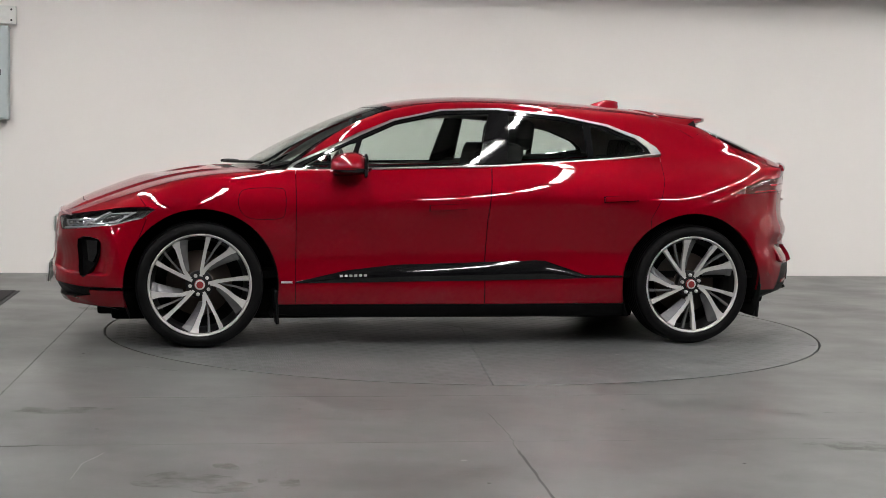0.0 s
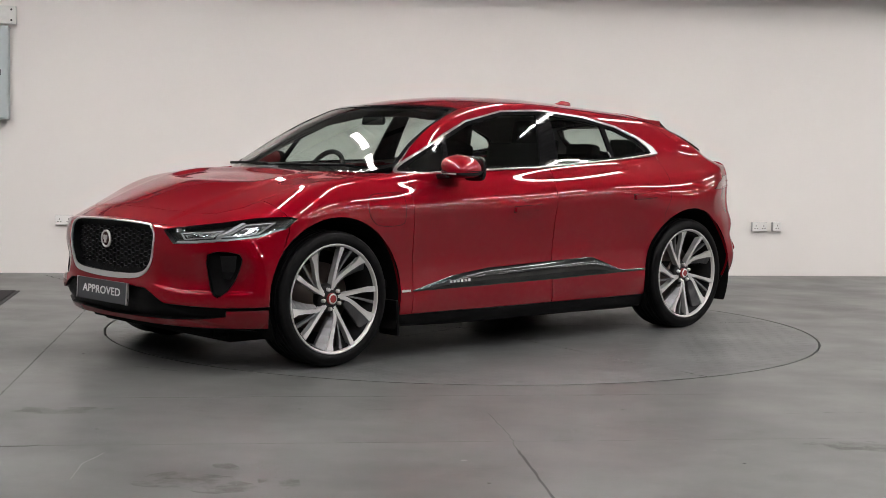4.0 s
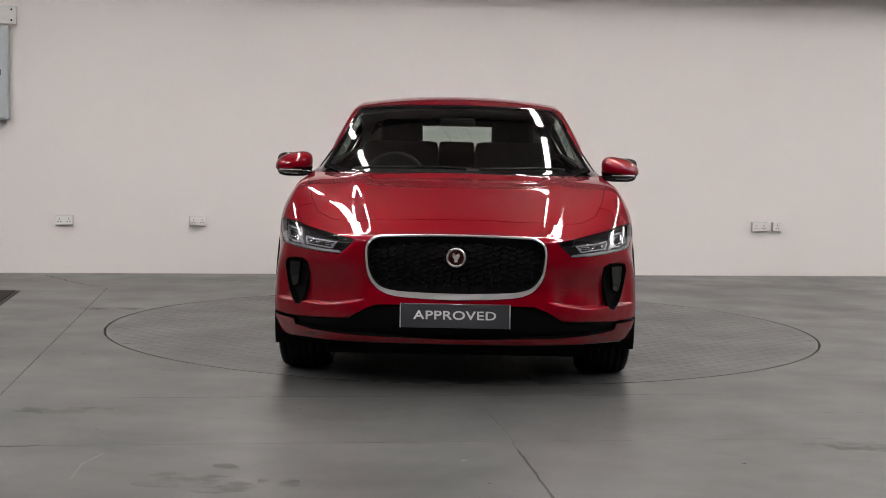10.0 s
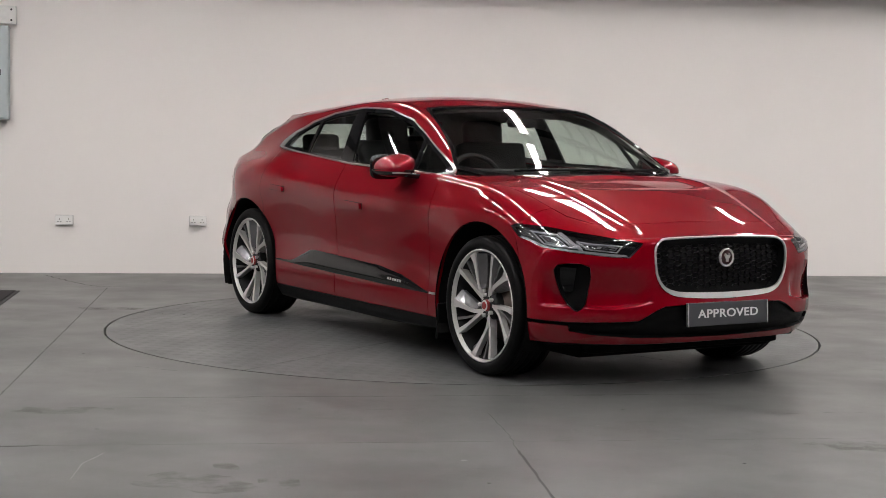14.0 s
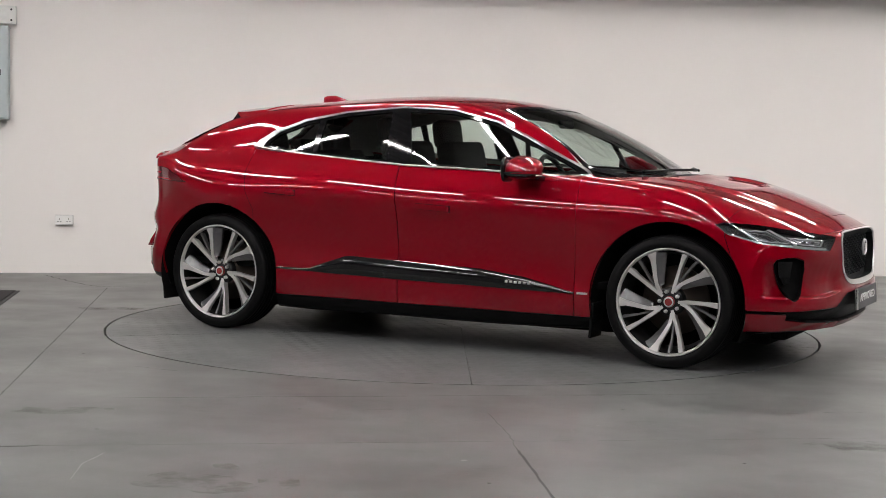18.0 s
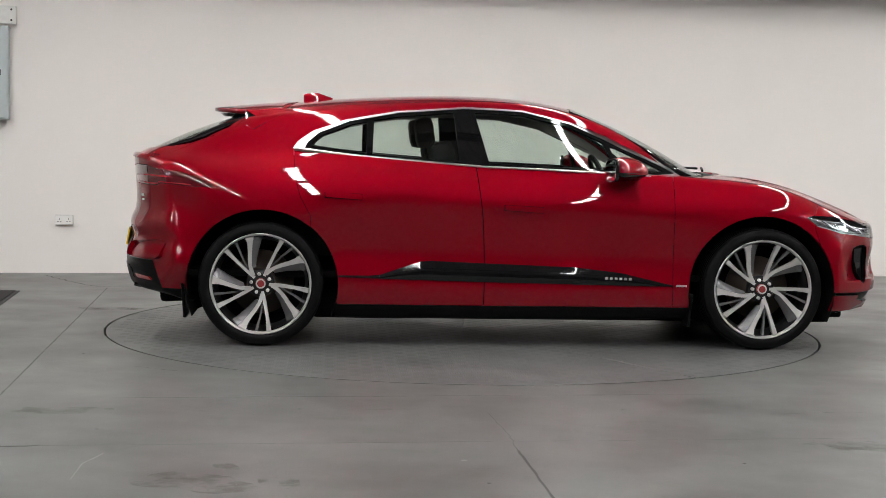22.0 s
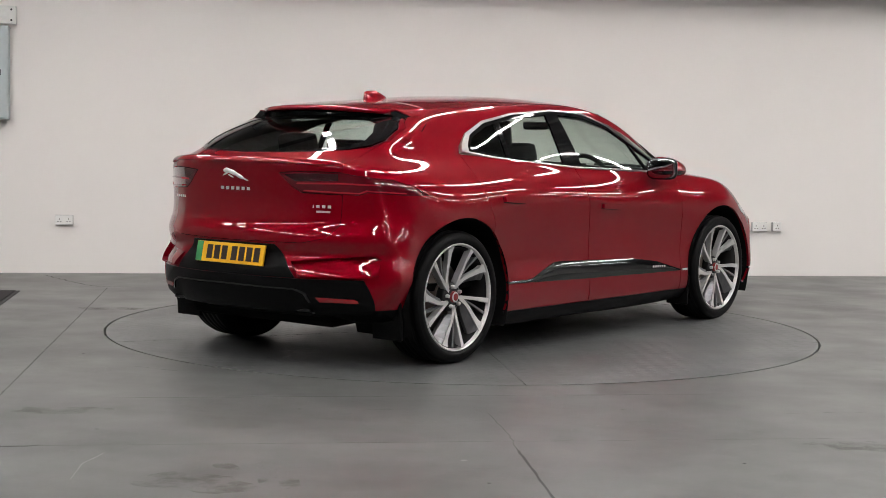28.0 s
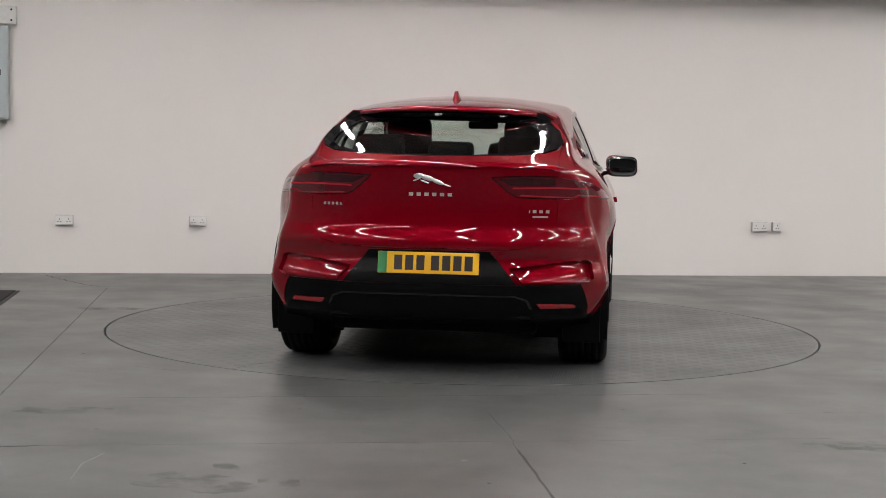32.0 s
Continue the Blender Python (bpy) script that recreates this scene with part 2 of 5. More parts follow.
socket(-3.552, 0.468, 0.155), socket(-2.397, 0.472, 0.150), socket(2.834, 0.467, 0.150), socket(3.006, 0.470, 0.088)
panel = empty("electrical_cabinet", wall_pose(-4.232, 1.735))
part("body", box((0.45, 0.14, 0.80), pose(0, -0.07, 0), 0.008), BOX_GREY, panel)
door_ob = part("door", box((0.43, 0.012, 0.77), pose(0, -0.146, 0), 0.004), BOX_GREY, panel)
part("top_flange", box((0.46, 0.15, 0.018), pose(0, -0.075, 0.385), 0.004), BOX_GREY, panel)
part("handle", box((0.030, 0.014, 0.055), pose(0.150, -0.158, 0.0), 0.004), BLACK, door_ob)
tagged(panel, "grey steel electrical cabinet fixed to the wall", "cabinet")
trunk = empty("cable_box", wall_pose(-4.05, 2.23))
part("body", box((0.2, 0.10, 0.155), pose(0, -0.05, 0), 0.006), BOX_LIGHT, trunk)
for dz in (-0.045, 0.045):
    part("screw", lathe([(0.0, -0.105), (0.008, -0.105), (0.009, -0.1)], 10), CRACK, trunk).location = (0.065, 0, dz)
tagged(trunk, "small grey metal cable box above the cabinet", "cable box")
mat_ob = empty("floor_mat", pose(-3.955, 1.07, 0, 0, 0, 9))
part("rubber", box((1.2, 0.98, 0.012), pose(0, 0, 0.006), 0.004), RUBBER, mat_ob)
part("edge", box((1.26, 1.04, 0.006), pose(0, 0, 0.003), 0.002), BLACK, mat_ob)
tagged(mat_ob, "flat black rubber mat on the floor", "mat")


# ---- marks in the floor ----
def ribbon(name, pts, width, material, z=0.0015, wander=0.0, seed=1):
    """A thin line of uneven width along floor points."""
    rnd = random.Random(seed)
    fine = []
    for p, q in zip(pts, pts[1:]):
        n = max(2, int((Vector(q) - Vector(p)).length / 0.05))
        fine += [(p[0] + (q[0] - p[0]) * k / n + rnd.uniform(-wander, wander), p[1] + (q[1] - p[1]) * k / n + rnd.uniform(-wander, wander)) for k in range(n)]
    fine.append(pts[-1])
    bm = bmesh.new()
    prev = None
    for a, b in zip(fine, fine[1:] + fine[-1:]):
        d = Vector((b[0] - a[0], b[1] - a[1]))
        d = d.normalized() if d.length else Vector((0, 1))
        w = width * rnd.uniform(0.5, 1.2) / 2
        cur = [bm.verts.new((a[0] - d.y * w, a[1] + d.x * w, z)), bm.verts.new((a[0] + d.y * w, a[1] - d.x * w, z))]
        if prev:
            bm.faces.new((prev[0], prev[1], cur[1], cur[0]))
        prev = cur
    bmesh.ops.recalc_face_normals(bm, faces=bm.faces)
    for f in bm.faces:
        if f.normal.z < 0:
            f.normal_flip()
    return part(name, bm, material, floor)


ribbon("floor_crack", [(0.131, -3.067), (0.21, -3.55), (0.235, -3.85)], 0.006, JOINT, wander=0.006)
ribbon("floor_crack", [(0.235, -3.85), (0.29, -4.3), (0.345, -4.75)], 0.011, CRACK, wander=0.003, seed=2)
ribbon("floor_joint", [(-4.6, -4.39), (-1.787, -3.968), (1.803, -3.433), (4.5, -3.03)], 0.0045, JOINT_DARK, wander=0.003, seed=3)
ribbon("floor_joint", [(-1.9, -3.95), (-2.138, -2.855), (-2.828, 2.057)], 0.010, JOINT, wander=0.002, seed=4)
ribbon("floor_crack", [(-3.614, 3.036), (-3.2, 2.45), (-2.923, 2.13), (-2.662, 2.183)], 0.012, CRACK, wander=0.012, seed=21)
ribbon("floor_crack", [(-2.2, 2.9), (-1.9, 2.86)], 0.010, CRACK, wander=0.010, seed=22)
ribbon("floor_joint", [(-1.608, -2.867), (1.325, -2.401)], 0.008, JOINT, wander=0.003, seed=5)
ribbon("floor_crack", [(-1.95, -3.98), (-1.70, -3.98), (-1.64, -3.93)], 0.010, CRACK, wander=0.006, seed=6)
ribbon("floor_scuff", [(-1.36, -4.05), (-1.39, -4.25), (-1.37, -4.5)], 0.006, CHALK, wander=0.004, seed=7)

for k, (ax, ay, bx, by, w) in enumerate(((-1.25, -2.805, -0.78, -2.735, 0.010), (-0.60, -2.72, -0.25, -2.66, 0.007), (-1.02, -2.69, -0.70, -2.65, 0.006), (0.35, -2.58, 0.95, -2.47, 0.006), (-0.45, -3.02, -0.10, -2.98, 0.005), (1.5, -2.9, 1.9, -2.82, 0.005), (-1.75, -1.9, -1.45, -2.05, 0.006))):
    ribbon("floor_scuff", [(ax, ay), (bx, by)], w, DUST, wander=0.006, seed=40 + k)


def blot(cx, cy, rx, ry, seed, material=None, z=0.0012):
    rnd = random.Random(seed)
    bm = bmesh.new()
    ph = [rnd.uniform(0, 6.28) for _ in range(5)]
    ring = []
    for k in range(60):
        a = 2 * math.pi * k / 60
        q = 1 + sum(0.22 / (j + 1) * math.sin((j + 2) * a + p) for j, p in enumerate(ph)) + rnd.uniform(-0.05, 0.05)
        ring.append(bm.verts.new((cx + rx * q * math.cos(a), cy + ry * q * math.sin(a), z)))
    bm.faces.new(ring)
    return part("floor_stain", bm, material or STAIN, floor)


blot(-0.93, -4.50, 0.20, 0.15, 11), blot(-0.86, -4.24, 0.05, 0.05, 12), blot(-0.63, -4.47, 0.08, 0.08, 17), blot(1.62, -3.62, 0.16, 0.12, 13), blot(-2.45, 0.66, 0.20, 0.10, 14), blot(-1.75, -3.2, 0.22, 0.08, 15), blot(1.95, -3.85, 0.12, 0.10, 16)
for k, (x, y, rx, ry) in enumerate(((-1.75, -3.75, 0.5, 0.3), (1.75, -4.2, 0.55, 0.4), (-0.1, -4.2, 0.6, 0.35), (0.9, -3.5, 0.6, 0.3), (-2.6, -1.6, 0.7, 0.6), (2.9, -1.4, 0.7, 0.6), (-0.5, -3.0, 0.7, 0.35), (3.0, 1.5, 0.8, 0.7), (-3.4, 0.2, 0.6, 0.7), (-1.5, 2.8, 1.0, 0.4), (1.6, 3.0, 1.1, 0.5))):
    blot(x, y, rx, ry, 30 + k, FILM, 0.0006)
for k, (x, y) in enumerate(((0.02, -4.05), (0.11, -4.42), (-0.72, -3.05), (0.6, -3.3), (-1.5, -3.6), (1.1, -4.0), (-2.1, -1.5), (0.75, -2.9))):
    rr = 0.008 if k else 0.012
    bm = bmesh.new()
    bmesh.ops.create_circle(bm, cap_ends=True, segments=8, radius=rr, matrix=pose(x, y, 0.0015))
    part("floor_speck", bm, CHALK if k in (0, 3) else CRACK, floor)

# ================= the turntable =================
turntable = empty("turntable")
tagged(turntable, "round steel vehicle turntable flush with the floor, chequered plate", "turntable")
for k in range(5):
    bm = bmesh.new()
    a0, a1 = math.radians(10 + 72 * k) + 0.0016, math.radians(82 + 72 * k) - 0.0016
    rim = [bm.verts.new((DISC_R * math.cos(a0 + (a1 - a0) * j / 30), DISC_R * math.sin(a0 + (a1 - a0) * j / 30), 0)) for j in range(31)]
    mid = (a0 + a1) / 2
    bm.faces.new([bm.verts.new((0.005 * math.cos(mid), 0.005 * math.sin(mid), 0))] + rim)
    r = bmesh.ops.extrude_face_region(bm, geom=bm.faces[:])
    bmesh.ops.translate(bm, vec=(0, 0, -0.02), verts=[v for v in r["geom"] if isinstance(v, bmesh.types.BMVert)])
    bmesh.ops.recalc_face_normals(bm, faces=bm.faces)
    part("plate", bm, STEEL, turntable)
bm = bmesh.new()
bmesh.ops.create_cone(bm, cap_ends=True, segments=96, radius1=DISC_R - 0.02, radius2=DISC_R - 0.02, depth=0.05, matrix=pose(0, 0, -0.048))
part("base", bm, DARK, turntable)


def chequer():
    """The raised bars of the tread plate: groups of five, turned crosswise from group to group."""
    cell, pts, faces = 0.066, [], []
    n = int(DISC_R / cell) + 1
    quad = ((0, 1, 5, 4), (1, 2, 6, 5), (2, 3, 7, 6), (3, 0, 4, 7), (4, 5, 6, 7))
    for i in range(-n, n + 1):
        for j in range(-n, n + 1):
            cx, cy = i * cell, j * cell
            if math.hypot(cx, cy) > DISC_R - 0.06:
                continue
            flip = (i + j) % 2
            for k in range(5):
                o = (k - 2) * 0.0125
                b = len(pts)
                for w, l, z in ((0.0042, 0.027, 0.0), (0.0022, 0.024, 0.00038)):
                    for sx, sy in ((-1, -1), (1, -1), (1, 1), (-1, 1)):
                        u, v = o + sx * w, sy * l
                        pts.append((cx + v, cy + u, z) if flip else (cx + u, cy + v, z))
                faces += [tuple(b + q for q in f) for f in quad]
    me = bpy.data.meshes.new("tread")
    me.from_pydata(pts, [], faces)
    me.materials.append(STEEL)
    ob = new("tread", me)
    ob.parent = turntable
    return tagged(ob, "raised crosswise bars of the tread plate", kind="stuff")


chequer()

# ================= the car: body surface =================
AXIS = Vector((0.2298, -0.0499, 0))     # the car's middle, seen from the turntable's axis
car = empty("car")
tagged(car, "metallic red electric crossover car with black trim, parked on the turntable", "car")

STATIONS = [-2.28, -2.1, -1.9, -1.495, -1.05, -0.5, 0, 0.5, 0.95, 1.2, 1.495, 1.8, 2.05, 2.2, 2.3]
# feature lines from sill to roof centre: half width and height at each station
LINES = [
    ([0.8, 0.83, 0.85, 0.86, 0.85, 0.86, 0.86, 0.86, 0.85, 0.85, 0.86, 0.86, 0.85, 0.84, 0.83], [0.3, 0.26, 0.22, 0.2, 0.17, 0.17, 0.17, 0.17, 0.18, 0.19, 0.2, 0.2, 0.2, 0.2, 0.21]),
    ([0.86, 0.885, 0.9, 0.915, 0.902, 0.9, 0.9, 0.9, 0.898, 0.9, 0.91, 0.915, 0.91, 0.905, 0.9], [0.38, 0.36, 0.33, 0.3, 0.27, 0.25, 0.25, 0.25, 0.255, 0.26, 0.26, 0.26, 0.265, 0.27, 0.28]),
    ([0.905, 0.92, 0.915, 0.935, 0.912, 0.909, 0.908, 0.908, 0.908, 0.915, 0.925, 0.925, 0.92, 0.915, 0.915], [0.47, 0.47, 0.46, 0.44, 0.42, 0.4, 0.39, 0.385, 0.38, 0.38, 0.39, 0.39, 0.4, 0.4, 0.41]),
    ([0.89, 0.91, 0.91, 0.94, 0.9, 0.893, 0.892, 0.893, 0.897, 0.91, 0.93, 0.925, 0.92, 0.915, 0.91], [0.57, 0.57, 0.565, 0.55, 0.54, 0.52, 0.51, 0.5, 0.49, 0.48, 0.49, 0.49, 0.5, 0.5, 0.51]),
    ([0.855, 0.89, 0.905, 0.945, 0.909, 0.897, 0.896, 0.897, 0.901, 0.915, 0.93, 0.925, 0.91, 0.905, 0.9], [0.71, 0.7, 0.69, 0.68, 0.68, 0.66, 0.65, 0.65, 0.64, 0.63, 0.62, 0.61, 0.6, 0.595, 0.595]),
    ([0.805, 0.862, 0.905, 0.945, 0.925, 0.91, 0.907, 0.907, 0.91, 0.92, 0.93, 0.92, 0.9, 0.89, 0.88], [0.86, 0.85, 0.83, 0.82, 0.82, 0.81, 0.79, 0.78, 0.77, 0.77, 0.76, 0.73, 0.69, 0.67, 0.66]),
    ([0.795, 0.857, 0.892, 0.915, 0.912, 0.907, 0.905, 0.905, 0.902, 0.907, 0.915, 0.91, 0.88, 0.865, 0.85], [0.97, 0.96, 0.95, 0.945, 0.94, 0.92, 0.885, 0.87, 0.87, 0.88, 0.87, 0.82, 0.765, 0.735, 0.71]),
    ([0.75, 0.808, 0.835, 0.842, 0.84, 0.845, 0.858, 0.868, 0.863, 0.865, 0.872, 0.86, 0.815, 0.79, 0.77], [1.045, 1.045, 1.045, 1.05, 1.05, 1.03, 0.99, 0.965, 0.965, 0.965, 0.955, 0.895, 0.815, 0.77, 0.735]),
    ([0.698, 0.738, 0.73, 0.742, 0.767, 0.79, 0.813, 0.83, 0.83, 0.825, 0.82, 0.775, 0.72, 0.69, 0.665], [1.085, 1.1, 1.12, 1.14, 1.135, 1.1, 1.07, 1.05, 1.03, 1.015, 0.992, 0.928, 0.838, 0.787, 0.748]),
    ([0.58, 0.62, 0.675, 0.681, 0.707, 0.731, 0.741, 0.753, 0.76, 0.69, 0.66, 0.62, 0.575, 0.54, 0.52], [1.098, 1.135, 1.19, 1.25, 1.255, 1.25, 1.235, 1.19, 1.05, 1.03, 1.005, 0.937, 0.85, 0.797, 0.757]),
    ([0.48, 0.53, 0.59, 0.63, 0.645, 0.655, 0.645, 0.675, 0.68, 0.55, 0.52, 0.49, 0.45, 0.43, 0.41], [1.105, 1.165, 1.235, 1.33, 1.36, 1.405, 1.415, 1.315, 1.1, 1.045, 1.015, 0.947, 0.86, 0.803, 0.762]),
    ([0.36, 0.41, 0.48, 0.545, 0.56, 0.57, 0.56, 0.6, 0.55, 0.42, 0.39, 0.36, 0.33, 0.31, 0.3], [1.11, 1.185, 1.26, 1.375, 1.42, 1.455, 1.46, 1.36, 1.15, 1.055, 1.02, 0.956, 0.868, 0.81, 0.767]),
    ([0.18, 0.22, 0.25, 0.3, 0.3, 0.3, 0.3, 0.3, 0.3, 0.2, 0.19, 0.18, 0.165, 0.155, 0.15], [1.116, 1.2, 1.275, 1.405, 1.46, 1.492, 1.488, 1.398, 1.19, 1.075, 1.026, 0.968, 0.88, 0.82, 0.773]),
    ([0, 0, 0, 0, 0, 0, 0, 0, 0, 0, 0, 0, 0, 0, 0], [1.118, 1.205, 1.285, 1.415, 1.475, 1.504, 1.498, 1.408, 1.2, 1.085, 1.03, 0.975, 0.885, 0.824, 0.776]),
]


def spline(xs, ys, at):
    """Natural cubic spline through the knots (xs, ys), columns of ys alike, at the places given."""
    xs, ys, at = np.asarray(xs, float), np.asarray(ys, float), np.asarray(at, float)
    ys = ys.reshape(len(xs), -1)
    n, h = len(xs), np.diff(xs)
    a, rhs = np.eye(n), np.zeros_like(ys)
    for i in range(1, n - 1):
        a[i, i - 1:i + 2] = h[i - 1], 2 * (h[i - 1] + h[i]), h[i]
        rhs[i] = 6 * ((ys[i + 1] - ys[i]) / h[i] - (ys[i] - ys[i - 1]) / h[i - 1])
    m = np.linalg.solve(a, rhs)
    k = np.clip(np.searchsorted(xs, at) - 1, 0, n - 2)
    d, e, hk = (xs[k + 1] - at)[:, None], (at - xs[k])[:, None], h[k][:, None]
    return (m[k] * d ** 3 + m[k + 1] * e ** 3) / (6 * hk) + (ys[k] / hk - m[k] * hk / 6) * d + (ys[k + 1] / hk - m[k + 1] * hk / 6) * e


def bowed(s, y, z):
    """The nose and the tail are bowed in plan and raked: the place along the car of station s at half width y and height z."""
    q = np.abs(y) / 0.85
    f = 0.29 * np.clip((s - 1.3) / 1.0, 0, None) ** 2.2 * q ** 3.8
    r = 0.30 * np.clip((-1.4 - s) / 0.87, 0, None) ** 2.2 * q ** 2.8
    rake_f = spline([0.1, 0.22, 0.34, 0.5, 0.64, 0.78, 1.6], [-0.06, -0.05, 0.02, 0.012, 0.01, -0.01, -0.01], z)[:, 0]
    rake_r = spline([0.1, 0.30, 0.40, 0.50, 0.56, 0.62, 0.655, 0.70, 0.735, 0.77, 0.80, 0.88, 1.0, 1.1, 1.6], [-0.04, 0.02, 0.05, 0.052, 0.036, 0.014, 0.026, 0.031, 0.020, 0.004, -0.002, -0.004, 0.004, 0.012, 0.0], z)[:, 0]
    wf, wr = np.clip((s - 2.0) / 0.3, 0, 1) ** 2, np.clip((-1.95 - s) / 0.33, 0, 1) ** 2
    return s - f + r + rake_f * wf - rake_r * wr


def ease(q):
    q = np.clip(q, 0, 1)
    return q * q * (3 - 2 * q)


def body_grid():
    """The left half of the outer skin as a grid of points: stations by girth."""
    t = np.linspace(0, 1, 150)
    s_mid = STATIONS[0] + (STATIONS[-1] - STATIONS[0]) * t
    yl = spline(STATIONS, np.array([l[0] for l in LINES]).T, s_mid)
    zl = spline(STATIONS, np.array([l[1] for l in LINES]).T, s_mid)
    rows = []
    for s, y, z in zip(s_mid, yl, zl):
        key = np.arange(len(LINES), dtype=float)
        p = spline(key, np.stack([y, z], 1), np.linspace(0, len(LINES) - 1, 66))
        p[-1, 0] = 0
        under = np.array([[p[0, 0] * k, p[0, 1]] for k in (0, 0.25, 0.5, 0.75)])
        p = np.concatenate([under, p])
        rows.append(np.stack([bowed(np.full(len(p), s), p[:, 0], p[:, 1]), p[:, 0], p[:, 1]], 1))

    def cap(ring, s0, way, mid_z, radius):
        """A rounded end, closed by shrinking rings."""
        out = []
        for a in np.linspace(0, math.pi / 2, 6)[1:]:
            k = radius * (1 - math.cos(a))
            c = ring.copy()
            w = np.abs(ring[:, 1])
            c[:, 1] = np.maximum(w - k * np.minimum(1, w / 0.3), 0)
            c[:, 2] = mid_z + (ring[:, 2] - mid_z) * (1 - k / 0.3)
            c[:, 0] = bowed(np.full(len(c), s0), c[:, 1], c[:, 2]) + way * radius * math.sin(a)
            out.append(c)
        last = out[-1]
        for f in np.linspace(0.95, 0.0, 20):
            c = last.copy()
            c[:, 1], c[:, 2] = last[:, 1] * f, mid_z + (last[:, 2] - mid_z) * f
            c[:, 0] = bowed(np.full(len(c), s0), c[:, 1], c[:, 2]) + way * radius
            out.append(c)
        return out

    net = np.array(rows)
    for _ in range(10):
        net[1:-1] += 0.25 * (net[2:] - 2 * net[1:-1] + net[:-2])
    for _ in range(2):
        net[:, 5:-1] += 0.2 * (net[:, 6:] - 2 * net[:, 5:-1] + net[:, 4:-2])
    net[:, -1, 2] += 0.4 * (net[:, -2, 2] - net[:, -1, 2])
    rows = list(net)
    for c in rows:
        x, y = c[:, 0], np.abs(c[:, 1])
        top = (c[:, 2] > 0.9) & (x > 1.3) & (x < 2.0)
        dip = ease((0.50 - y) / 0.07) * ease((1.80 - 0.5 * y ** 2 - x) / 0.09) * ease((x - 1.36) / 0.12)
        c[:, 2] -= np.where(top, 0.020 * dip, 0)
        crease = ease((0.60 - 0.16 * np.clip(x - 1.4, 0, 1) - y) / 0.045) * ease((x - 1.25) / 0.2) * ease((2.30 - x) / 0.15)
        c[:, 2] += np.where((c[:, 2] > 0.75) & (x > 1.25) & (y < 0.75), 0.009 * crease, 0)
    front = cap(rows[-1], STATIONS[-1], 1, 0.5, 0.035)
    rear = cap(rows[0], STATIONS[0], -1, 0.75, 0.03)
    return rear[::-1] + rows + front


GRID = body_grid()


def grid_bmesh(grid):
    bm = bmesh.new()
    vs = [[bm.verts.new(p) for p in row] for row in grid]
    for a, b in zip(vs, vs[1:]):
        for i in range(len(a) - 1):
            bm.faces.new((a[i], b[i], b[i + 1], a[i + 1]))
    bmesh.ops.remove_doubles(bm, verts=bm.verts, dist=0.0004)
    bmesh.ops.recalc_face_normals(bm, faces=bm.faces)
    return bm


def inside(poly, x, y):
    hit = False
    for (x0, y0), (x1, y1) in zip(poly, poly[1:] + poly[:1]):
        if (y0 > y) != (y1 > y) and x < (x1 - x0) * (y - y0) / (y1 - y0) + x0:
            hit = not hit
    return hit


def score(bm, line, ax, closed=True, where=None):
    """Cut edges into the skin along a polyline seen along one axis. ax: the two axes that it is drawn in."""
    i, j = ax
    pairs = list(zip(line, line[1:])) + ([(line[-1], line[0])] if closed else [])
    for p, q in pairs:
        x0, x1 = sorted((p[0], q[0]))
        y0, y1 = sorted((p[1], q[1]))
        near = []
        for f in bm.faces:
            if where and not where(f):
                continue
            us, ws = [v.co[i] for v in f.verts], [v.co[j] for v in f.verts]
            if max(us) >= x0 - 1e-4 and min(us) <= x1 + 1e-4 and max(ws) >= y0 - 1e-4 and min(ws) <= y1 + 1e-4:
                near.append(f)
        if not near:
            continue
        co, no = Vector((0, 0, 0)), Vector((0, 0, 0))
        co[i], co[j] = p
        no[i], no[j] = q[1] - p[1], p[0] - q[0]
        if no.length < 1e-6:
            continue
        geom = set(near)
        for f in near:
            geom.update(f.edges)
            geom.update(f.verts)
        bmesh.ops.bisect_plane(bm, geom=list(geom), dist=1e-5, plane_co=co, plane_no=no.normalized())


def circle(x, z, r, n=48):
    return [(x + r * math.cos(2 * math.pi * k / n), z + r * math.sin(2 * math.pi * k / n)) for k in range(n)]


FRONT_ARCH, REAR_ARCH = circle(1.487, 0.362, 0.442), circle(-1.487, 0.362, 0.442)
# ---- skin patches ----
SKIN = np.array(GRID)


def skin_normals(g):
    """Vertex normals of the half skin, flat across the middle plane."""
    a = np.zeros_like(g)
    fn = np.cross(g[1:, 1:] - g[:-1, :-1], g[:-1, 1:] - g[1:, :-1])
    for i, j in ((0, 0), (0, 1), (1, 0), (1, 1)):
        a[i:g.shape[0] - 1 + i, j:g.shape[1] - 1 + j] += fn
    mid = np.abs(g[..., 1]) < 1e-6
    a[mid, 1] = 0
    a /= np.maximum(np.linalg.norm(a, axis=-1, keepdims=True), 1e-12)
    if a[80, 40, 1] < 0:
        a = -a
    return a


NORMALS = skin_normals(SKIN)
TURNED = np.dot(np.cross(SKIN[81, 41] - SKIN[80, 40], SKIN[80, 41] - SKIN[81, 40]), NORMALS[80, 40]) < 0
XZ, XY, YZ = (0, 2), (0, 1), (1, 2)


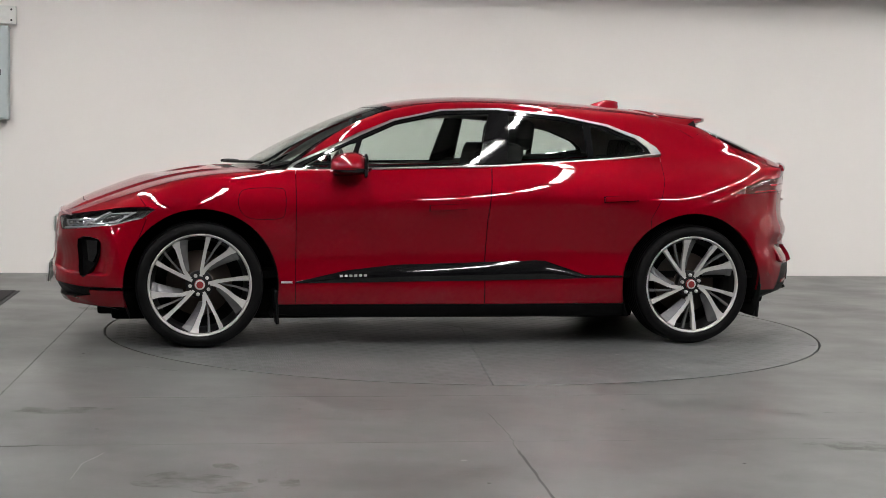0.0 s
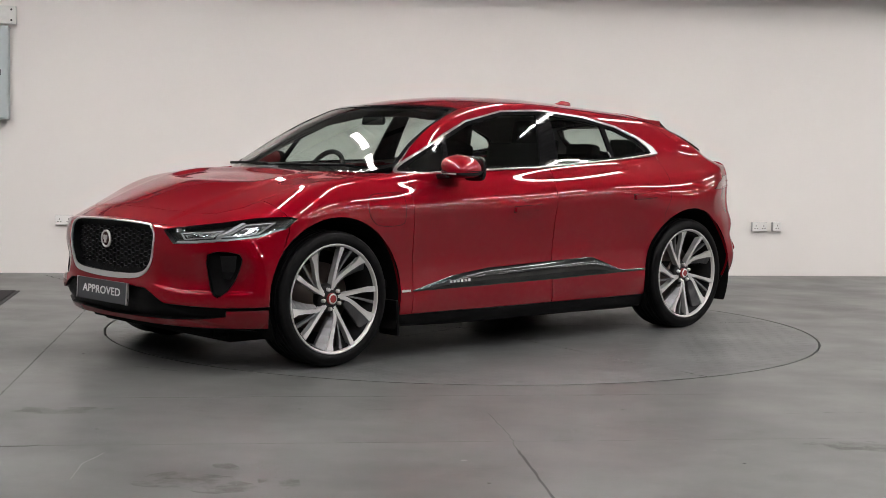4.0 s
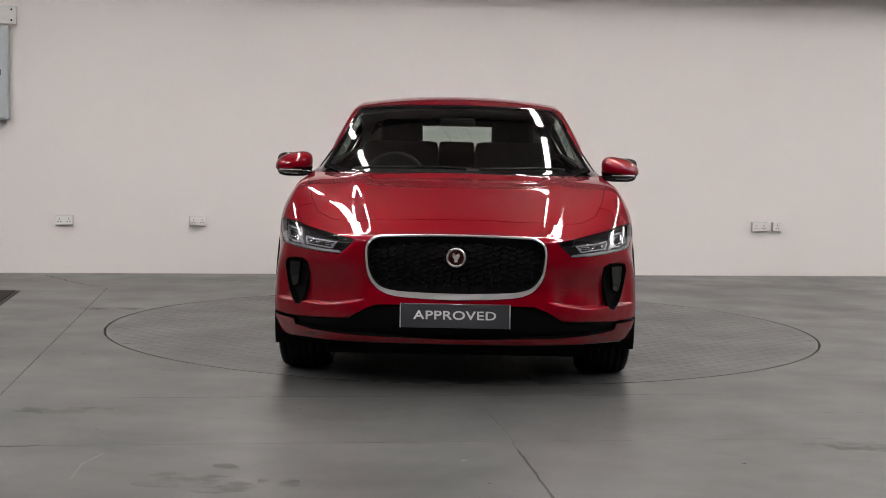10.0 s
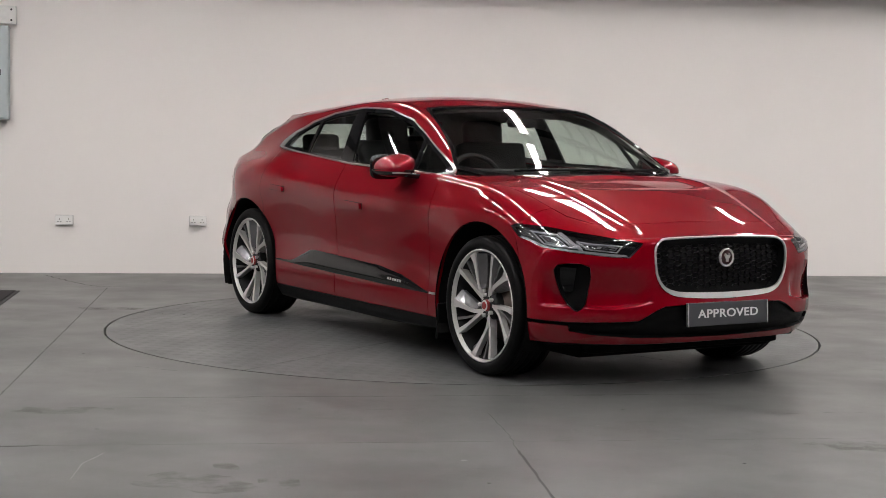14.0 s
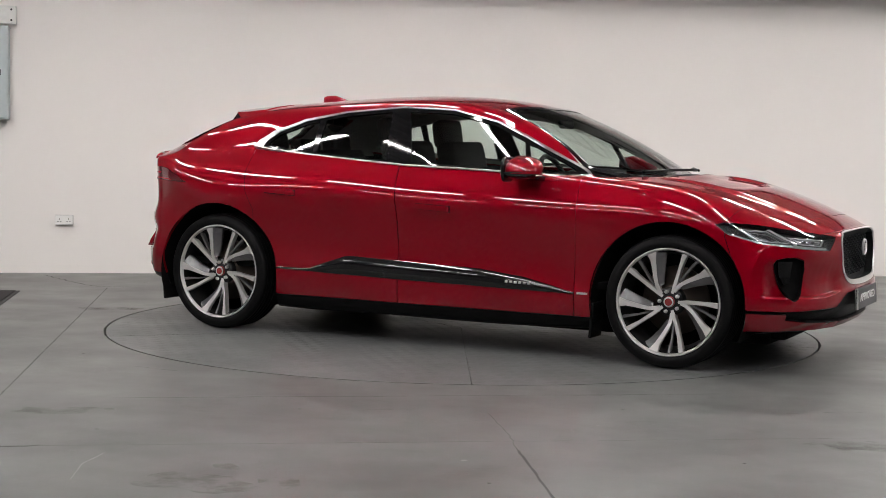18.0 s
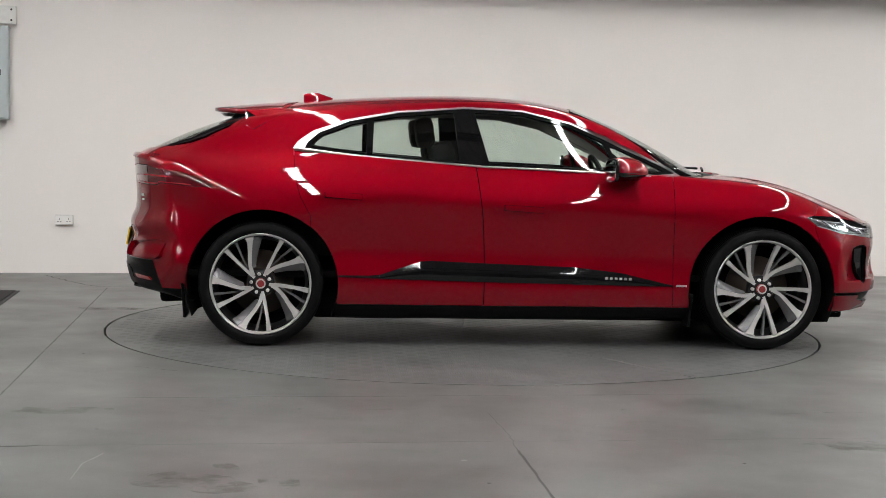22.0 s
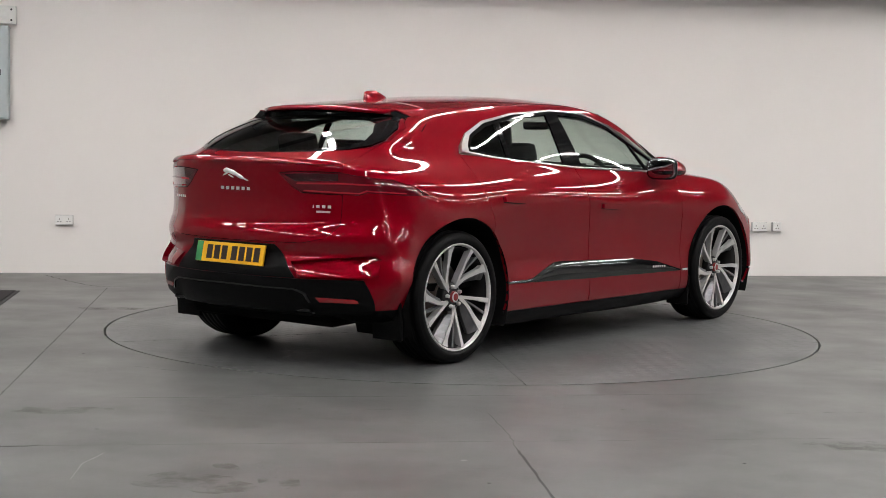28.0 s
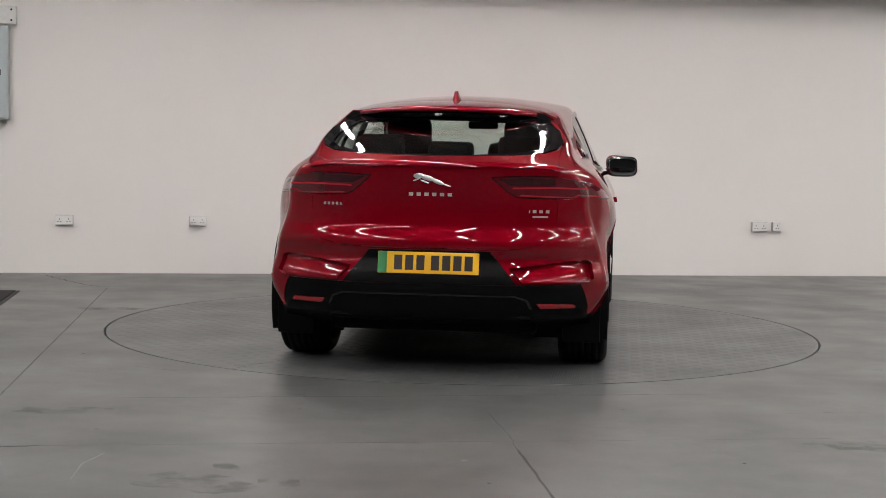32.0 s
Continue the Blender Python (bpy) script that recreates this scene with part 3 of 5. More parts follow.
def grow(poly, d):
    """A closed outline moved outwards by d."""
    area = sum(p[0] * q[1] - q[0] * p[1] for p, q in zip(poly, poly[1:] + poly[:1]))
    sg = 1 if area > 0 else -1
    out = []
    for a, b, c in zip(poly[-1:] + poly[:-1], poly, poly[1:] + poly[:1]):
        e, f = Vector((b[0] - a[0], b[1] - a[1])).normalized(), Vector((c[0] - b[0], c[1] - b[1])).normalized()
        n = Vector((e.y + f.y, -e.x - f.x))
        n = n.normalized() * sg
        k = max(0.5, n.dot(Vector((e.y, -e.x)) * sg))
        out.append((b[0] + n.x * d / k, b[1] + n.y * d / k))
    return out


def smooth_outline(poly, n=4):
    """A rounder outline: Catmull-Rom points between the corners."""
    m, out = len(poly), []
    for i in range(m):
        p = [np.array(poly[(i + k) % m]) for k in (-1, 0, 1, 2)]
        for t in np.arange(n) / n:
            v = 0.5 * (2 * p[1] + (p[2] - p[0]) * t + (2 * p[0] - 5 * p[1] + 4 * p[2] - p[3]) * t * t + (3 * p[1] - p[0] - 3 * p[2] + p[3]) * t ** 3)
            out.append((float(v[0]), float(v[1])))
    return out


def patch(keep, holes=(), reach=((-9, 9), (-9, 9), (-9, 9)), gap=0.0, lift=0.0, thick=0.014, shape=None, cuts=0, own=False):
    """Points, faces and normals of the part of the left half skin inside the outlines keep and outside holes.
    Outlines are (polygon, axes). gap: how far the rim draws back; lift: off the skin; thick: the turned-in rim.
    shape: a function of points that gives how far a sculpted panel stands off the skin; cuts: how much finer its net is; own: its normals are its own up to the rim."""
    lo, hi = np.full(3, -9.0), np.full(3, 9.0)
    for k in range(3):
        lo[k], hi[k] = reach[k]
    for poly, ax in keep:
        for n, k in enumerate(ax):
            lo[k], hi[k] = max(lo[k], min(p[n] for p in poly)), min(hi[k], max(p[n] for p in poly))
    corners = np.stack([SKIN[:-1, :-1], SKIN[1:, :-1], SKIN[1:, 1:], SKIN[:-1, 1:]], 2)
    ok = ((corners.max(2) >= lo - 0.002) & (corners.min(2) <= hi + 0.002)).all(-1)
    bm = bmesh.new()
    layer = bm.verts.layers.float_vector.new("n")
    made = {}

    def vert(i, j):
        if (i, j) not in made:
            v = made[i, j] = bm.verts.new(SKIN[i, j])
            v[layer] = NORMALS[i, j]
        return made[i, j]
    for i, j in zip(*np.nonzero(ok)):
        c = corners[i, j]
        if np.linalg.norm(np.cross(c[2] - c[0], c[3] - c[1])) > 1e-8:
            ids = [(i, j), (i, j + 1), (i + 1, j + 1), (i + 1, j)] if TURNED else [(i, j), (i + 1, j), (i + 1, j + 1), (i, j + 1)]
            pts = [vert(*q) for q in ids]
            bm.faces.new(pts)
    holes = [(h[0], h[1], h[2] if len(h) > 2 else (-9, 9)) for h in holes]
    for poly, ax in keep:
        score(bm, poly, ax)
    for poly, ax, span in holes:
        score(bm, poly, ax, where=lambda f: span[0] - 0.05 <= f.calc_center_median().x <= span[1] + 0.05)
    bad = []
    for f in bm.faces:
        c = f.calc_center_median()
        out = any(not lo_ - 1e-3 <= c[k] <= hi_ + 1e-3 for k, (lo_, hi_) in enumerate(reach))
        out = out or any(not inside(p, c[a[0]], c[a[1]]) for p, a in keep) or any(q[0] <= c.x <= q[1] and inside(p, c[a[0]], c[a[1]]) for p, a, q in holes)
        if out:
            bad.append(f)
    bmesh.ops.delete(bm, geom=bad, context="FACES")
    if cuts:
        bmesh.ops.triangulate(bm, faces=[f for f in bm.faces if len(f.verts) > 4])
        bmesh.ops.subdivide_edges(bm, edges=bm.edges[:], cuts=cuts, use_grid_fill=True)
    bm.normal_update()
    if shape:
        off = shape(np.array([v.co for v in bm.verts]))
        for v, o in zip(list(bm.verts), off):
            v.co += v[layer].normalized() * float(o)
        bm.normal_update()
        for v, o in zip(bm.verts, off):
            if own or not v.is_boundary:
                v[layer] = (v.normal * Vector((1, 0, 1))).normalized() if abs(v.co.y) < 1e-4 else v.normal
    rim = [e for e in bm.edges if len(e.link_faces) == 1 and not (abs(e.verts[0].co.y) < 1e-5 and abs(e.verts[1].co.y) < 1e-5)]
    if gap:
        push = {}
        for e in rim:
            f = e.link_faces[0]
            d = (e.verts[1].co - e.verts[0].co).cross(f.normal)
            if d.length < 1e-9:
                continue
            d.normalize()
            if d.dot(f.calc_center_median() - e.verts[0].co) < 0:
                d = -d
            for v in e.verts:
                push.setdefault(v, []).append(d)
        for v, ds in push.items():
            w = sum(ds, Vector()) / len(ds)
            if abs(v.co.y) < 1e-5:
                w.y = 0
            v.co += w * gap
    walls = set()
    if thick:
        r = bmesh.ops.extrude_edge_only(bm, edges=rim)
        walls = {g for g in r["geom"] if isinstance(g, bmesh.types.BMFace)}
        for v in [g for g in r["geom"] if isinstance(g, bmesh.types.BMVert)]:
            v.co -= v[layer] * thick
    bm.verts.index_update()
    pts = np.array([v.co + v[layer] * lift for v in bm.verts]).reshape(-1, 3)
    nrm = np.array([v[layer] for v in bm.verts]).reshape(-1, 3)
    skin_f = [tuple(v.index for v in f.verts) for f in bm.faces]
    edge_f = [f in walls for f in bm.faces]
    bm.free()
    return pts, skin_f, nrm, edge_f


def skin_part(name, data, material, sides="LR", parent=None, label="", at=AXIS):
    """A mesh from a half-skin patch: sides 'L', 'R', or 'LR' for one mesh over both halves."""
    pts, faces, nrm, edge_f = data
    flip = np.array([1, -1, 1])
    P, F, N = [], [], []
    if "L" in sides:
        P.append(pts), N.append(nrm), F.extend(faces)
    flat = edge_f * len(sides)
    if "R" in sides:
        off = len(pts) if P else 0
        P.append(pts * flip), N.append(nrm * flip)
        F.extend(tuple(i + off for i in reversed(f)) for f in faces)
    me = bpy.data.meshes.new(name)
    me.from_pydata(np.concatenate(P).tolist(), [], F)
    me.materials.append(material)
    me.shade_smooth()
    soft = np.concatenate(N)
    loops = []
    for f, hard in zip(me.polygons, flat):
        own = tuple(f.normal)
        loops += [own if hard else tuple(soft[i]) for i in f.vertices]
    me.normals_split_custom_set(loops)
    ob = new(name, me)
    ob.parent = parent or car
    if at is not None and (parent is None or parent is car):
        ob.location = at
    if label:
        ob["label"] = label
    return ob


def both(name, data, material, label=""):
    return [skin_part(name, data, material, s, None, label) for s in "LR"]


def cpart(name, bm, material, label="", smooth=False, parent=None):
    ob = part(name, bm, material, parent or car, label, smooth)
    if parent is None or parent is car:
        ob.location = AXIS
    return ob


def cpair(name, make, material, label="", smooth=False):
    """A part on the left and its mirror image on the right; make() returns a bmesh in the car's space."""
    bm = make()
    left = cpart(name, bm, material, label, smooth)
    me = left.data.copy()
    me.transform(Matrix.Diagonal((1, -1, 1, 1)))
    me.flip_normals()
    right = new(name, me)
    right.parent, right.location = car, AXIS
    if label:
        right["label"] = label
    return left, right


# ---- outlines, in metres from the car's middle ----
BONNET = [(1.40, -0.01), (1.38, .25), (1.30, .50), (1.16, .70), (1.03, .80), (1.2, .803), (1.495, .795), (1.8, .745), (1.95, .70), (2.06, .62), (2.13, .5), (2.17, .3), (2.185, -0.01)]
COWL = [(1.40, -0.01), (1.38, .25), (1.30, .50), (1.16, .70), (1.03, .80), (.985, .755), (1.12, .65), (1.24, .45), (1.29, .2), (1.30, -0.01)]
SCREEN = [(1.30, -0.01), (1.29, .2), (1.24, .45), (1.12, .65), (.985, .755), (.8, .69), (.6, .645), (.44, .614), (.345, .590), (.375, .4), (.40, .2), (.405, -0.01)]
SCREEN_CLEAR = [(1.255, -0.01), (1.245, .2), (1.195, .435), (1.085, .628), (.965, .722), (.8, .668), (.6, .624), (.46, .598), (.385, .565), (.415, .4), (.44, .2), (.445, -0.01)]
HEAD = [(.49, .737), (.593, .757), (.711, .778), (.756, .788), (.813, .803), (.890, .811), (.906, .80), (.901, .75), (.868, .706), (.80, .689), (.667, .672), (.56, .667)]
VENT = smooth_outline([(.727, .617), (.84, .622), (.839, .535), (.812, .442), (.775, .402), (.742, .46)], 3)
GRILLE = smooth_outline([(-.33, .762), (0, .768), (.33, .762), (.40, .748), (.432, .715), (.436, .66), (.425, .58), (.395, .525), (.345, .487), (.25, .468), (0, .458), (-.25, .468)], 3)
GRILLE_IN = smooth_outline([(-.325, .7575), (0, .769 - .0045), (.325, .7575), (.392, .744), (.423, .712), (.427, .655), (.415, .585), (.383, .533), (.335, .507), (.24, .494), (0, .488), (-.24, .494)], 3)
LOW = [(-.01, .44), (.38, .428), (.43, .41), (.52, .358), (.80, .345), (.95, .352), (.95, .338), (.80, .33), (.79, .30), (.70, .285), (.5, .272), (-.01, .262)]
TAIL = [(.311, 1.037), (.47, 1.047), (.637, 1.044), (.714, 1.03), (.818, 1.01), (.875, .972), (.905, .925), (.856, .928), (.753, .941), (.718, .927), (.622, .929), (.443, .936), (.396, .962)]
GATE = [(-.01, .668), (.47, .672), (.59, .70), (.64, .77), (.648, .95), (.65, 1.08), (.64, 1.13), (.645, 1.17), (.665, 1.215), (.64, 1.285), (.56, 1.365), (.5, 1.39), (-.01, 1.405)]
REAR_GLASS = [(-.01, 1.14), (.40, 1.15), (.56, 1.162), (.63, 1.182), (.652, 1.215), (.628, 1.28), (.55, 1.355), (.49, 1.38), (-.01, 1.395)]
REAR_CLEAR = [(-.01, 1.155), (.40, 1.165), (.53, 1.18), (.58, 1.21), (.56, 1.26), (.48, 1.32), (.40, 1.335), (-.01, 1.345)]
DLO = [(1.00, 1.035), (0.80, 1.145), (0.55, 1.265), (0.35, 1.345), (0.05, 1.405), (-0.3, 1.418), (-0.7, 1.392), (-1.0, 1.34), (-1.2, 1.262), (-1.29, 1.19), (-1.315, 1.148), (-0.85, 1.117), (-0.2, 1.067), (0.4, 1.047)]
CHROME_IN = [(0.965, 1.046), (0.785, 1.143), (0.542, 1.257), (0.345, 1.337), (0.05, 1.3965), (-0.3, 1.4095), (-0.695, 1.383), (-0.985, 1.330), (-1.165, 1.254), (-1.232, 1.19), (-1.248, 1.152), (-0.85, 1.124), (-0.2, 1.074), (0.4, 1.054)]
PANES = (
    [(0.90, 1.062), (0.78, 1.128), (0.62, 1.205), (0.575, 1.215), (0.635, 1.062)],
    [(0.60, 1.064), (0.54, 1.235), (0.34, 1.318), (0.05, 1.377), (-0.24, 1.388), (-0.155, 1.083)],
    [(-0.335, 1.098), (-0.365, 1.387), (-0.69, 1.362), (-0.84, 1.338), (-0.85, 1.137)],
    [(-0.885, 1.140), (-0.885, 1.330), (-0.98, 1.309), (-1.15, 1.240), (-1.205, 1.19), (-1.215, 1.167)],
)
FDOOR = [(.947, .25), (.947, 1.032), (.4, 1.047), (-.2, 1.067), (-.235, 1.069), (-.195, .75), (-.182, .5), (-.185, .25)]
RDOOR = [(-.185, .25), (-.182, .5), (-.195, .75), (-.235, 1.069), (-.85, 1.117), (-1.315, 1.148), (-1.305, 1.0), (-1.27, .88), (-1.21, .77), (-1.21, .70), (-1.487, .5), (-1.04, .25)]
FENDER = [(.947, .25), (.947, 1.032), (1.05, 1.036), (1.2, 1.07), (1.5, 1.07), (1.9, .95), (1.80, .815), (1.80, .74), (1.845, .62), (1.87, .25)]
FRAME = [(.947, 1.032), (.4, 1.047), (-.2, 1.067), (-.85, 1.117), (-1.315, 1.148), (-1.305, 1.0), (-1.27, .88), (-1.21, .77), (-1.21, .70), (-1.487, .5), (-1.9, .488), (-2.7, .488), (-2.7, 1.7), (1.5, 1.7), (1.30, 1.075), (1.05, 1.036)]
NOSE = [(1.80, .815), (1.9, .95), (2.7, .95), (2.7, .235), (1.87, .235), (1.845, .62), (1.80, .74)]
TAIL_LOW = [(-1.60, .1), (-1.60, .487), (-2.7, .487), (-2.7, .30), (-2.15, .275), (-1.9, .1)]
CORNER = [(-1.80, .489), (-2.13, .489), (-2.07, .33), (-1.80, .33)]
STRIP = [(.946, .389), (.80, .425), (.64, .462), (.36, .494), (-.18, .511), (-.50, .522), (-.56, .518), (-.69, .474), (-.80, .434), (-.86, .428), (-1.04, .427), (-1.04, .412), (-.18, .392), (.946, .378)]
NOSE_REACH = ((1.62, 9), (-9, 9), (-9, 9))
TAIL_REACH = ((-9, -1.45), (-9, 9), (-9, 9))
arches = [(FRONT_ARCH, XZ), (REAR_ARCH, XZ)]

def front_sculpt(p):
    """The hollow between grille and side intake, with a ledge under it."""
    y, z = np.abs(p[:, 1]), p[:, 2]
    ledge = 0.418 + 0.03 * np.clip((0.62 - y) / 0.2, 0, 1)
    hollow = ease((z - ledge) / 0.014) * ease((0.63 - z) / 0.17) * ease((y - 0.44) / 0.10) * ease((0.90 - y) / 0.05)
    return -0.026 * hollow


SCOOP = [(.475, .498), (.412, .572), (.60, .596), (.795, .612), (.822, .598), (.826, .515), (.80, .498)]


def scoop_sculpt(p):
    """Its floor rises towards the lower edge."""
    return 0.020 * ease((0.605 - p[:, 2]) / 0.11)


def moulding_sculpt(p):
    """A rounded face across the strip."""
    x, z = p[:, 0], p[:, 2]
    top = np.interp(x, [-1.04, -.86, -.80, -.69, -.56, -.50, -.18, .36, .64, .80, .946], [.427, .428, .434, .474, .518, .522, .511, .494, .462, .425, .389])
    low = np.interp(x, [-1.04, -.18, .946], [.412, .392, .378])
    u = np.clip((2 * z - top - low) / np.maximum(top - low, 0.01), -1, 1)
    return 0.10 * np.maximum(top - low, 0.01) * (1 - u * u) - 0.004 * (1 + u)


def fair(terms, lo, hi, axis):
    """A function that draws a pane onto one fair surface, fitted through the skin between lo and hi. axis: the way it is moved."""
    flat_skin = SKIN.reshape(-1, 3)
    pick = ((flat_skin > lo) & (flat_skin < hi)).all(1)
    k, *_ = np.linalg.lstsq(terms(flat_skin[pick]), flat_skin[pick][:, axis], rcond=None)

    def move(p):
        off = terms(p) @ k - p[:, axis]
        i = np.argmin(((p[:, None, :] - SKIN[::3, ::2].reshape(1, -1, 3)) ** 2).sum(2), axis=1)
        lean = NORMALS[::3, ::2].reshape(-1, 3)[i, axis]
        return np.clip(off * lean, -0.022, 0.022)
    return move


def screen_terms(p):
    x, y = p[:, 0], p[:, 1] ** 2
    return np.stack([x * 0 + 1, x, x * x, y, x * y, y * y], 1)


def side_terms(p):
    x, z = p[:, 0], p[:, 2]
    return np.stack([x * 0 + 1, x, z, x * x, x * z, z * z, x ** 3, x * x * z], 1)


def tail_terms(p):
    z, y = p[:, 2], p[:, 1] ** 2
    return np.stack([y * 0 + 1, z, z * z, y, y * z, y * y], 1)


fair_screen = fair(screen_terms, (0.40, -0.01, 1.0), (1.12, 0.62, 1.6), 2)
fair_side = fair(side_terms, (-1.25, 0.55, 1.09), (0.90, 0.83, 1.40), 1)
fair_tail = fair(tail_terms, (-2.12, -0.01, 1.14), (-1.4, 0.58, 1.38), 0)

# ---- painted panels ----
bonnet = skin_part("bonnet", patch([(BONNET, XY)], reach=((1, 2.4), (-9, 9), (0.7, 1.2)), gap=0.0015), PAINT)
both("front_fender", patch([(FENDER, XZ)], [(BONNET, XY), (COWL, XY), (SCREEN, XY), (HEAD, YZ, (1.62, 9)), (FRONT_ARCH, XZ)], gap=0.002), PAINT)
doors_f = both("front_door", patch([(FDOOR, XZ)], gap=0.003), PAINT)
doors_r = both("rear_door", patch([(RDOOR, XZ)], [(REAR_ARCH, XZ)], gap=0.003), PAINT)
skin_part("body_frame", patch([(FRAME, XZ)], [(SCREEN, XY), (COWL, XY), (DLO, XZ), (REAR_ARCH, XZ)], reach=((-1.45, 9), (-9, 9), (-9, 9)), thick=0.0), PAINT)
both("rear_quarter", patch([(FRAME, XZ)], [(GATE, YZ), (TAIL, YZ, (-9, -1.68)), (DLO, XZ), (REAR_ARCH, XZ), (SCOOP, YZ, (-9, -1.8))], reach=TAIL_REACH), PAINT)
both("bumper_scoop", patch([(SCOOP, YZ)], reach=((-9, -1.8), (-9, 9), (-9, 9)), lift=-0.024, thick=-0.026, shape=scoop_sculpt, cuts=2, own=True), PAINT)
skin_part("tailgate", patch([(GATE, YZ)], [(REAR_GLASS, YZ), (TAIL, YZ)], reach=TAIL_REACH, gap=0.003), PAINT)
skin_part("front_bumper", patch([(NOSE, XZ)], [(BONNET, XY), (HEAD, YZ), (VENT, YZ), (GRILLE, YZ), (LOW, YZ), (FRONT_ARCH, XZ)], reach=NOSE_REACH, gap=0.002, shape=front_sculpt, cuts=3), PAINT)
skin_part("boot_lip", patch([([(-.01, 1.086), (.40, 1.088), (.60, 1.080), (.650, 1.068), (.652, 1.082), (.60, 1.098), (.40, 1.108), (-.01, 1.107)], YZ)], reach=TAIL_REACH, lift=0.012, thick=0.014), PAINT)
both("bumper_corner", patch([(CORNER, XZ)], [(REAR_ARCH, XZ)], lift=0.003), PAINT)
skin_part("rear_bumper", patch([(TAIL_LOW, XZ)], [(REAR_ARCH, XZ), (CORNER, XZ)], reach=((-9, -1.5), (-9, 9), (0.1, 9))), BLACK, label="matt black lower rear bumper")
both("sill", patch([([(1.06, .12), (1.06, .25), (-1.06, .25), (-1.06, .12)], XZ)], arches, reach=((-9, 9), (0.5, 9), (-9, 9))), BLACK, "matt black sill")
skin_part("front_splitter", patch([([(1.92, .1), (1.92, .245), (2.7, .245), (2.7, .1)], XZ)], [(FRONT_ARCH, XZ)], reach=((-9, 9), (-9, 0.80), (-9, 9)), lift=-0.018), BLACK)
both("side_moulding", patch([(STRIP, XZ)], reach=((-9, 9), (0.5, 9), (-9, 9)), lift=0.004, thick=0.01, shape=moulding_sculpt, cuts=3), BLACK_GLOSS, "gloss black side moulding")
skin_part("cowl", patch([(COWL, XY)], reach=((0.9, 2), (-9, 9), (0.8, 1.3)), lift=-0.015), BLACK)

# Dark sheets added behind the panels; their colour is the shut lines' shade.
for nm, keep, holes, reach in (("door_gap_backing", [(1.28, .26), (1.28, .99), (.95, 1.02), (.4, 1.03), (-.2, 1.05), (-.85, 1.10), (-1.36, 1.13), (-1.36, .26)], arches, ((-9, 9), (0.5, 9), (-9, 9))),):
    both(nm, patch([(keep, XZ)], holes, reach=reach, lift=-0.017, thick=0.0), DARK)
skin_part("gate_gap_backing", patch([(grow(GATE, 0.03), YZ)], [(grow(REAR_GLASS, 0.01), YZ), (grow(TAIL, -0.012), YZ)], reach=((-9, -1.6), (-9, 9), (0.5, 9)), lift=-0.017, thick=0.0), DARK)
skin_part("bonnet_gap_backing", patch([(grow(BONNET, 0.02), XY)], [(HEAD, YZ)], reach=((1.0, 2.35), (-9, 9), (0.72, 1.2)), lift=-0.019, thick=0.0), DARK)

# ---- glass ----
SIDE_REACH = ((-9, 9), (0.4, 9), (-9, 9))
both("window_surround", patch([(DLO, XZ)], [(CHROME_IN, XZ)], reach=SIDE_REACH, lift=0.003, shape=fair_side), TRIM, "satin chrome window surround")
both("window_frame", patch([(grow(CHROME_IN, 0.004), XZ)], [(p, XZ) for p in PANES], reach=SIDE_REACH, lift=-0.002, shape=fair_side, own=True), BLACK_GLOSS)
for nm, p in zip(("quarter_light", "front_door_glass", "rear_door_glass", "rear_quarter_glass"), PANES):
    for ob in both(nm, patch([(grow(p, 0.006), XZ)], reach=SIDE_REACH, lift=-0.006, thick=0.0, shape=fair_side, own=True), GLASS):
        ob.visible_shadow = False
skin_part("windscreen_border", patch([(SCREEN, XY)], [(SCREEN_CLEAR, XY)], reach=((0, 2), (-9, 9), (0.9, 1.6)), gap=0.003, shape=fair_screen), BLACK_GLOSS)
ws = skin_part("windscreen", patch([(grow(SCREEN_CLEAR, 0.006), XY)], reach=((0, 2), (-9, 9), (0.9, 1.6)), lift=-0.003, thick=0.0, shape=fair_screen, own=True), GLASS)
skin_part("rear_window_border", patch([(REAR_GLASS, YZ)], [(REAR_CLEAR, YZ)], reach=TAIL_REACH, gap=0.003, shape=fair_tail), BLACK_GLOSS)
rw = skin_part("rear_window", patch([(grow(REAR_CLEAR, 0.006), YZ)], reach=TAIL_REACH, lift=-0.003, thick=0.0, shape=fair_tail, own=True), GLASS)
ws.visible_shadow = rw.visible_shadow = False

# ---- nose ----
skin_part("grille_surround", patch([(GRILLE, YZ)], [(GRILLE_IN, YZ)], reach=NOSE_REACH, lift=0.004, thick=0.010), CHROME, label="satin chrome grille surround")
skin_part("grille_well", patch([(GRILLE, YZ)], [(GRILLE_IN, YZ)], reach=NOSE_REACH, lift=-0.004, thick=0.06), BLACK)
grille = skin_part("grille_back", patch([(GRILLE_IN, YZ)], reach=NOSE_REACH, lift=-0.05, thick=0.0), BLACK)
skin_part("lower_intake", patch([(LOW, YZ)], [(grow(FRONT_ARCH, 0.01), XZ)], reach=NOSE_REACH, lift=-0.02, thick=-0.02), BLACK)
both("side_intake", patch([(VENT, YZ)], reach=NOSE_REACH, lift=-0.03, thick=-0.03), BLACK, "black side air intake")
both("intake_blade", patch([([(.775, .612), (.832, .614), (.828, .54), (.812, .49), (.785, .50)], YZ)], reach=NOSE_REACH, lift=-0.008, thick=0.02), BLACK_GLOSS, "gloss black intake blade")


def front_x(y, z):
    """Where the nose stands at half width y and height z."""
    return float(bowed(np.array([STATIONS[-1]]), np.array([abs(y)]), np.array([z]))[0]) + 0.035


nose_bm = grid_bmesh(GRID)
NOSE_SKIN = BVHTree.FromBMesh(nose_bm)
nose_bm.free()


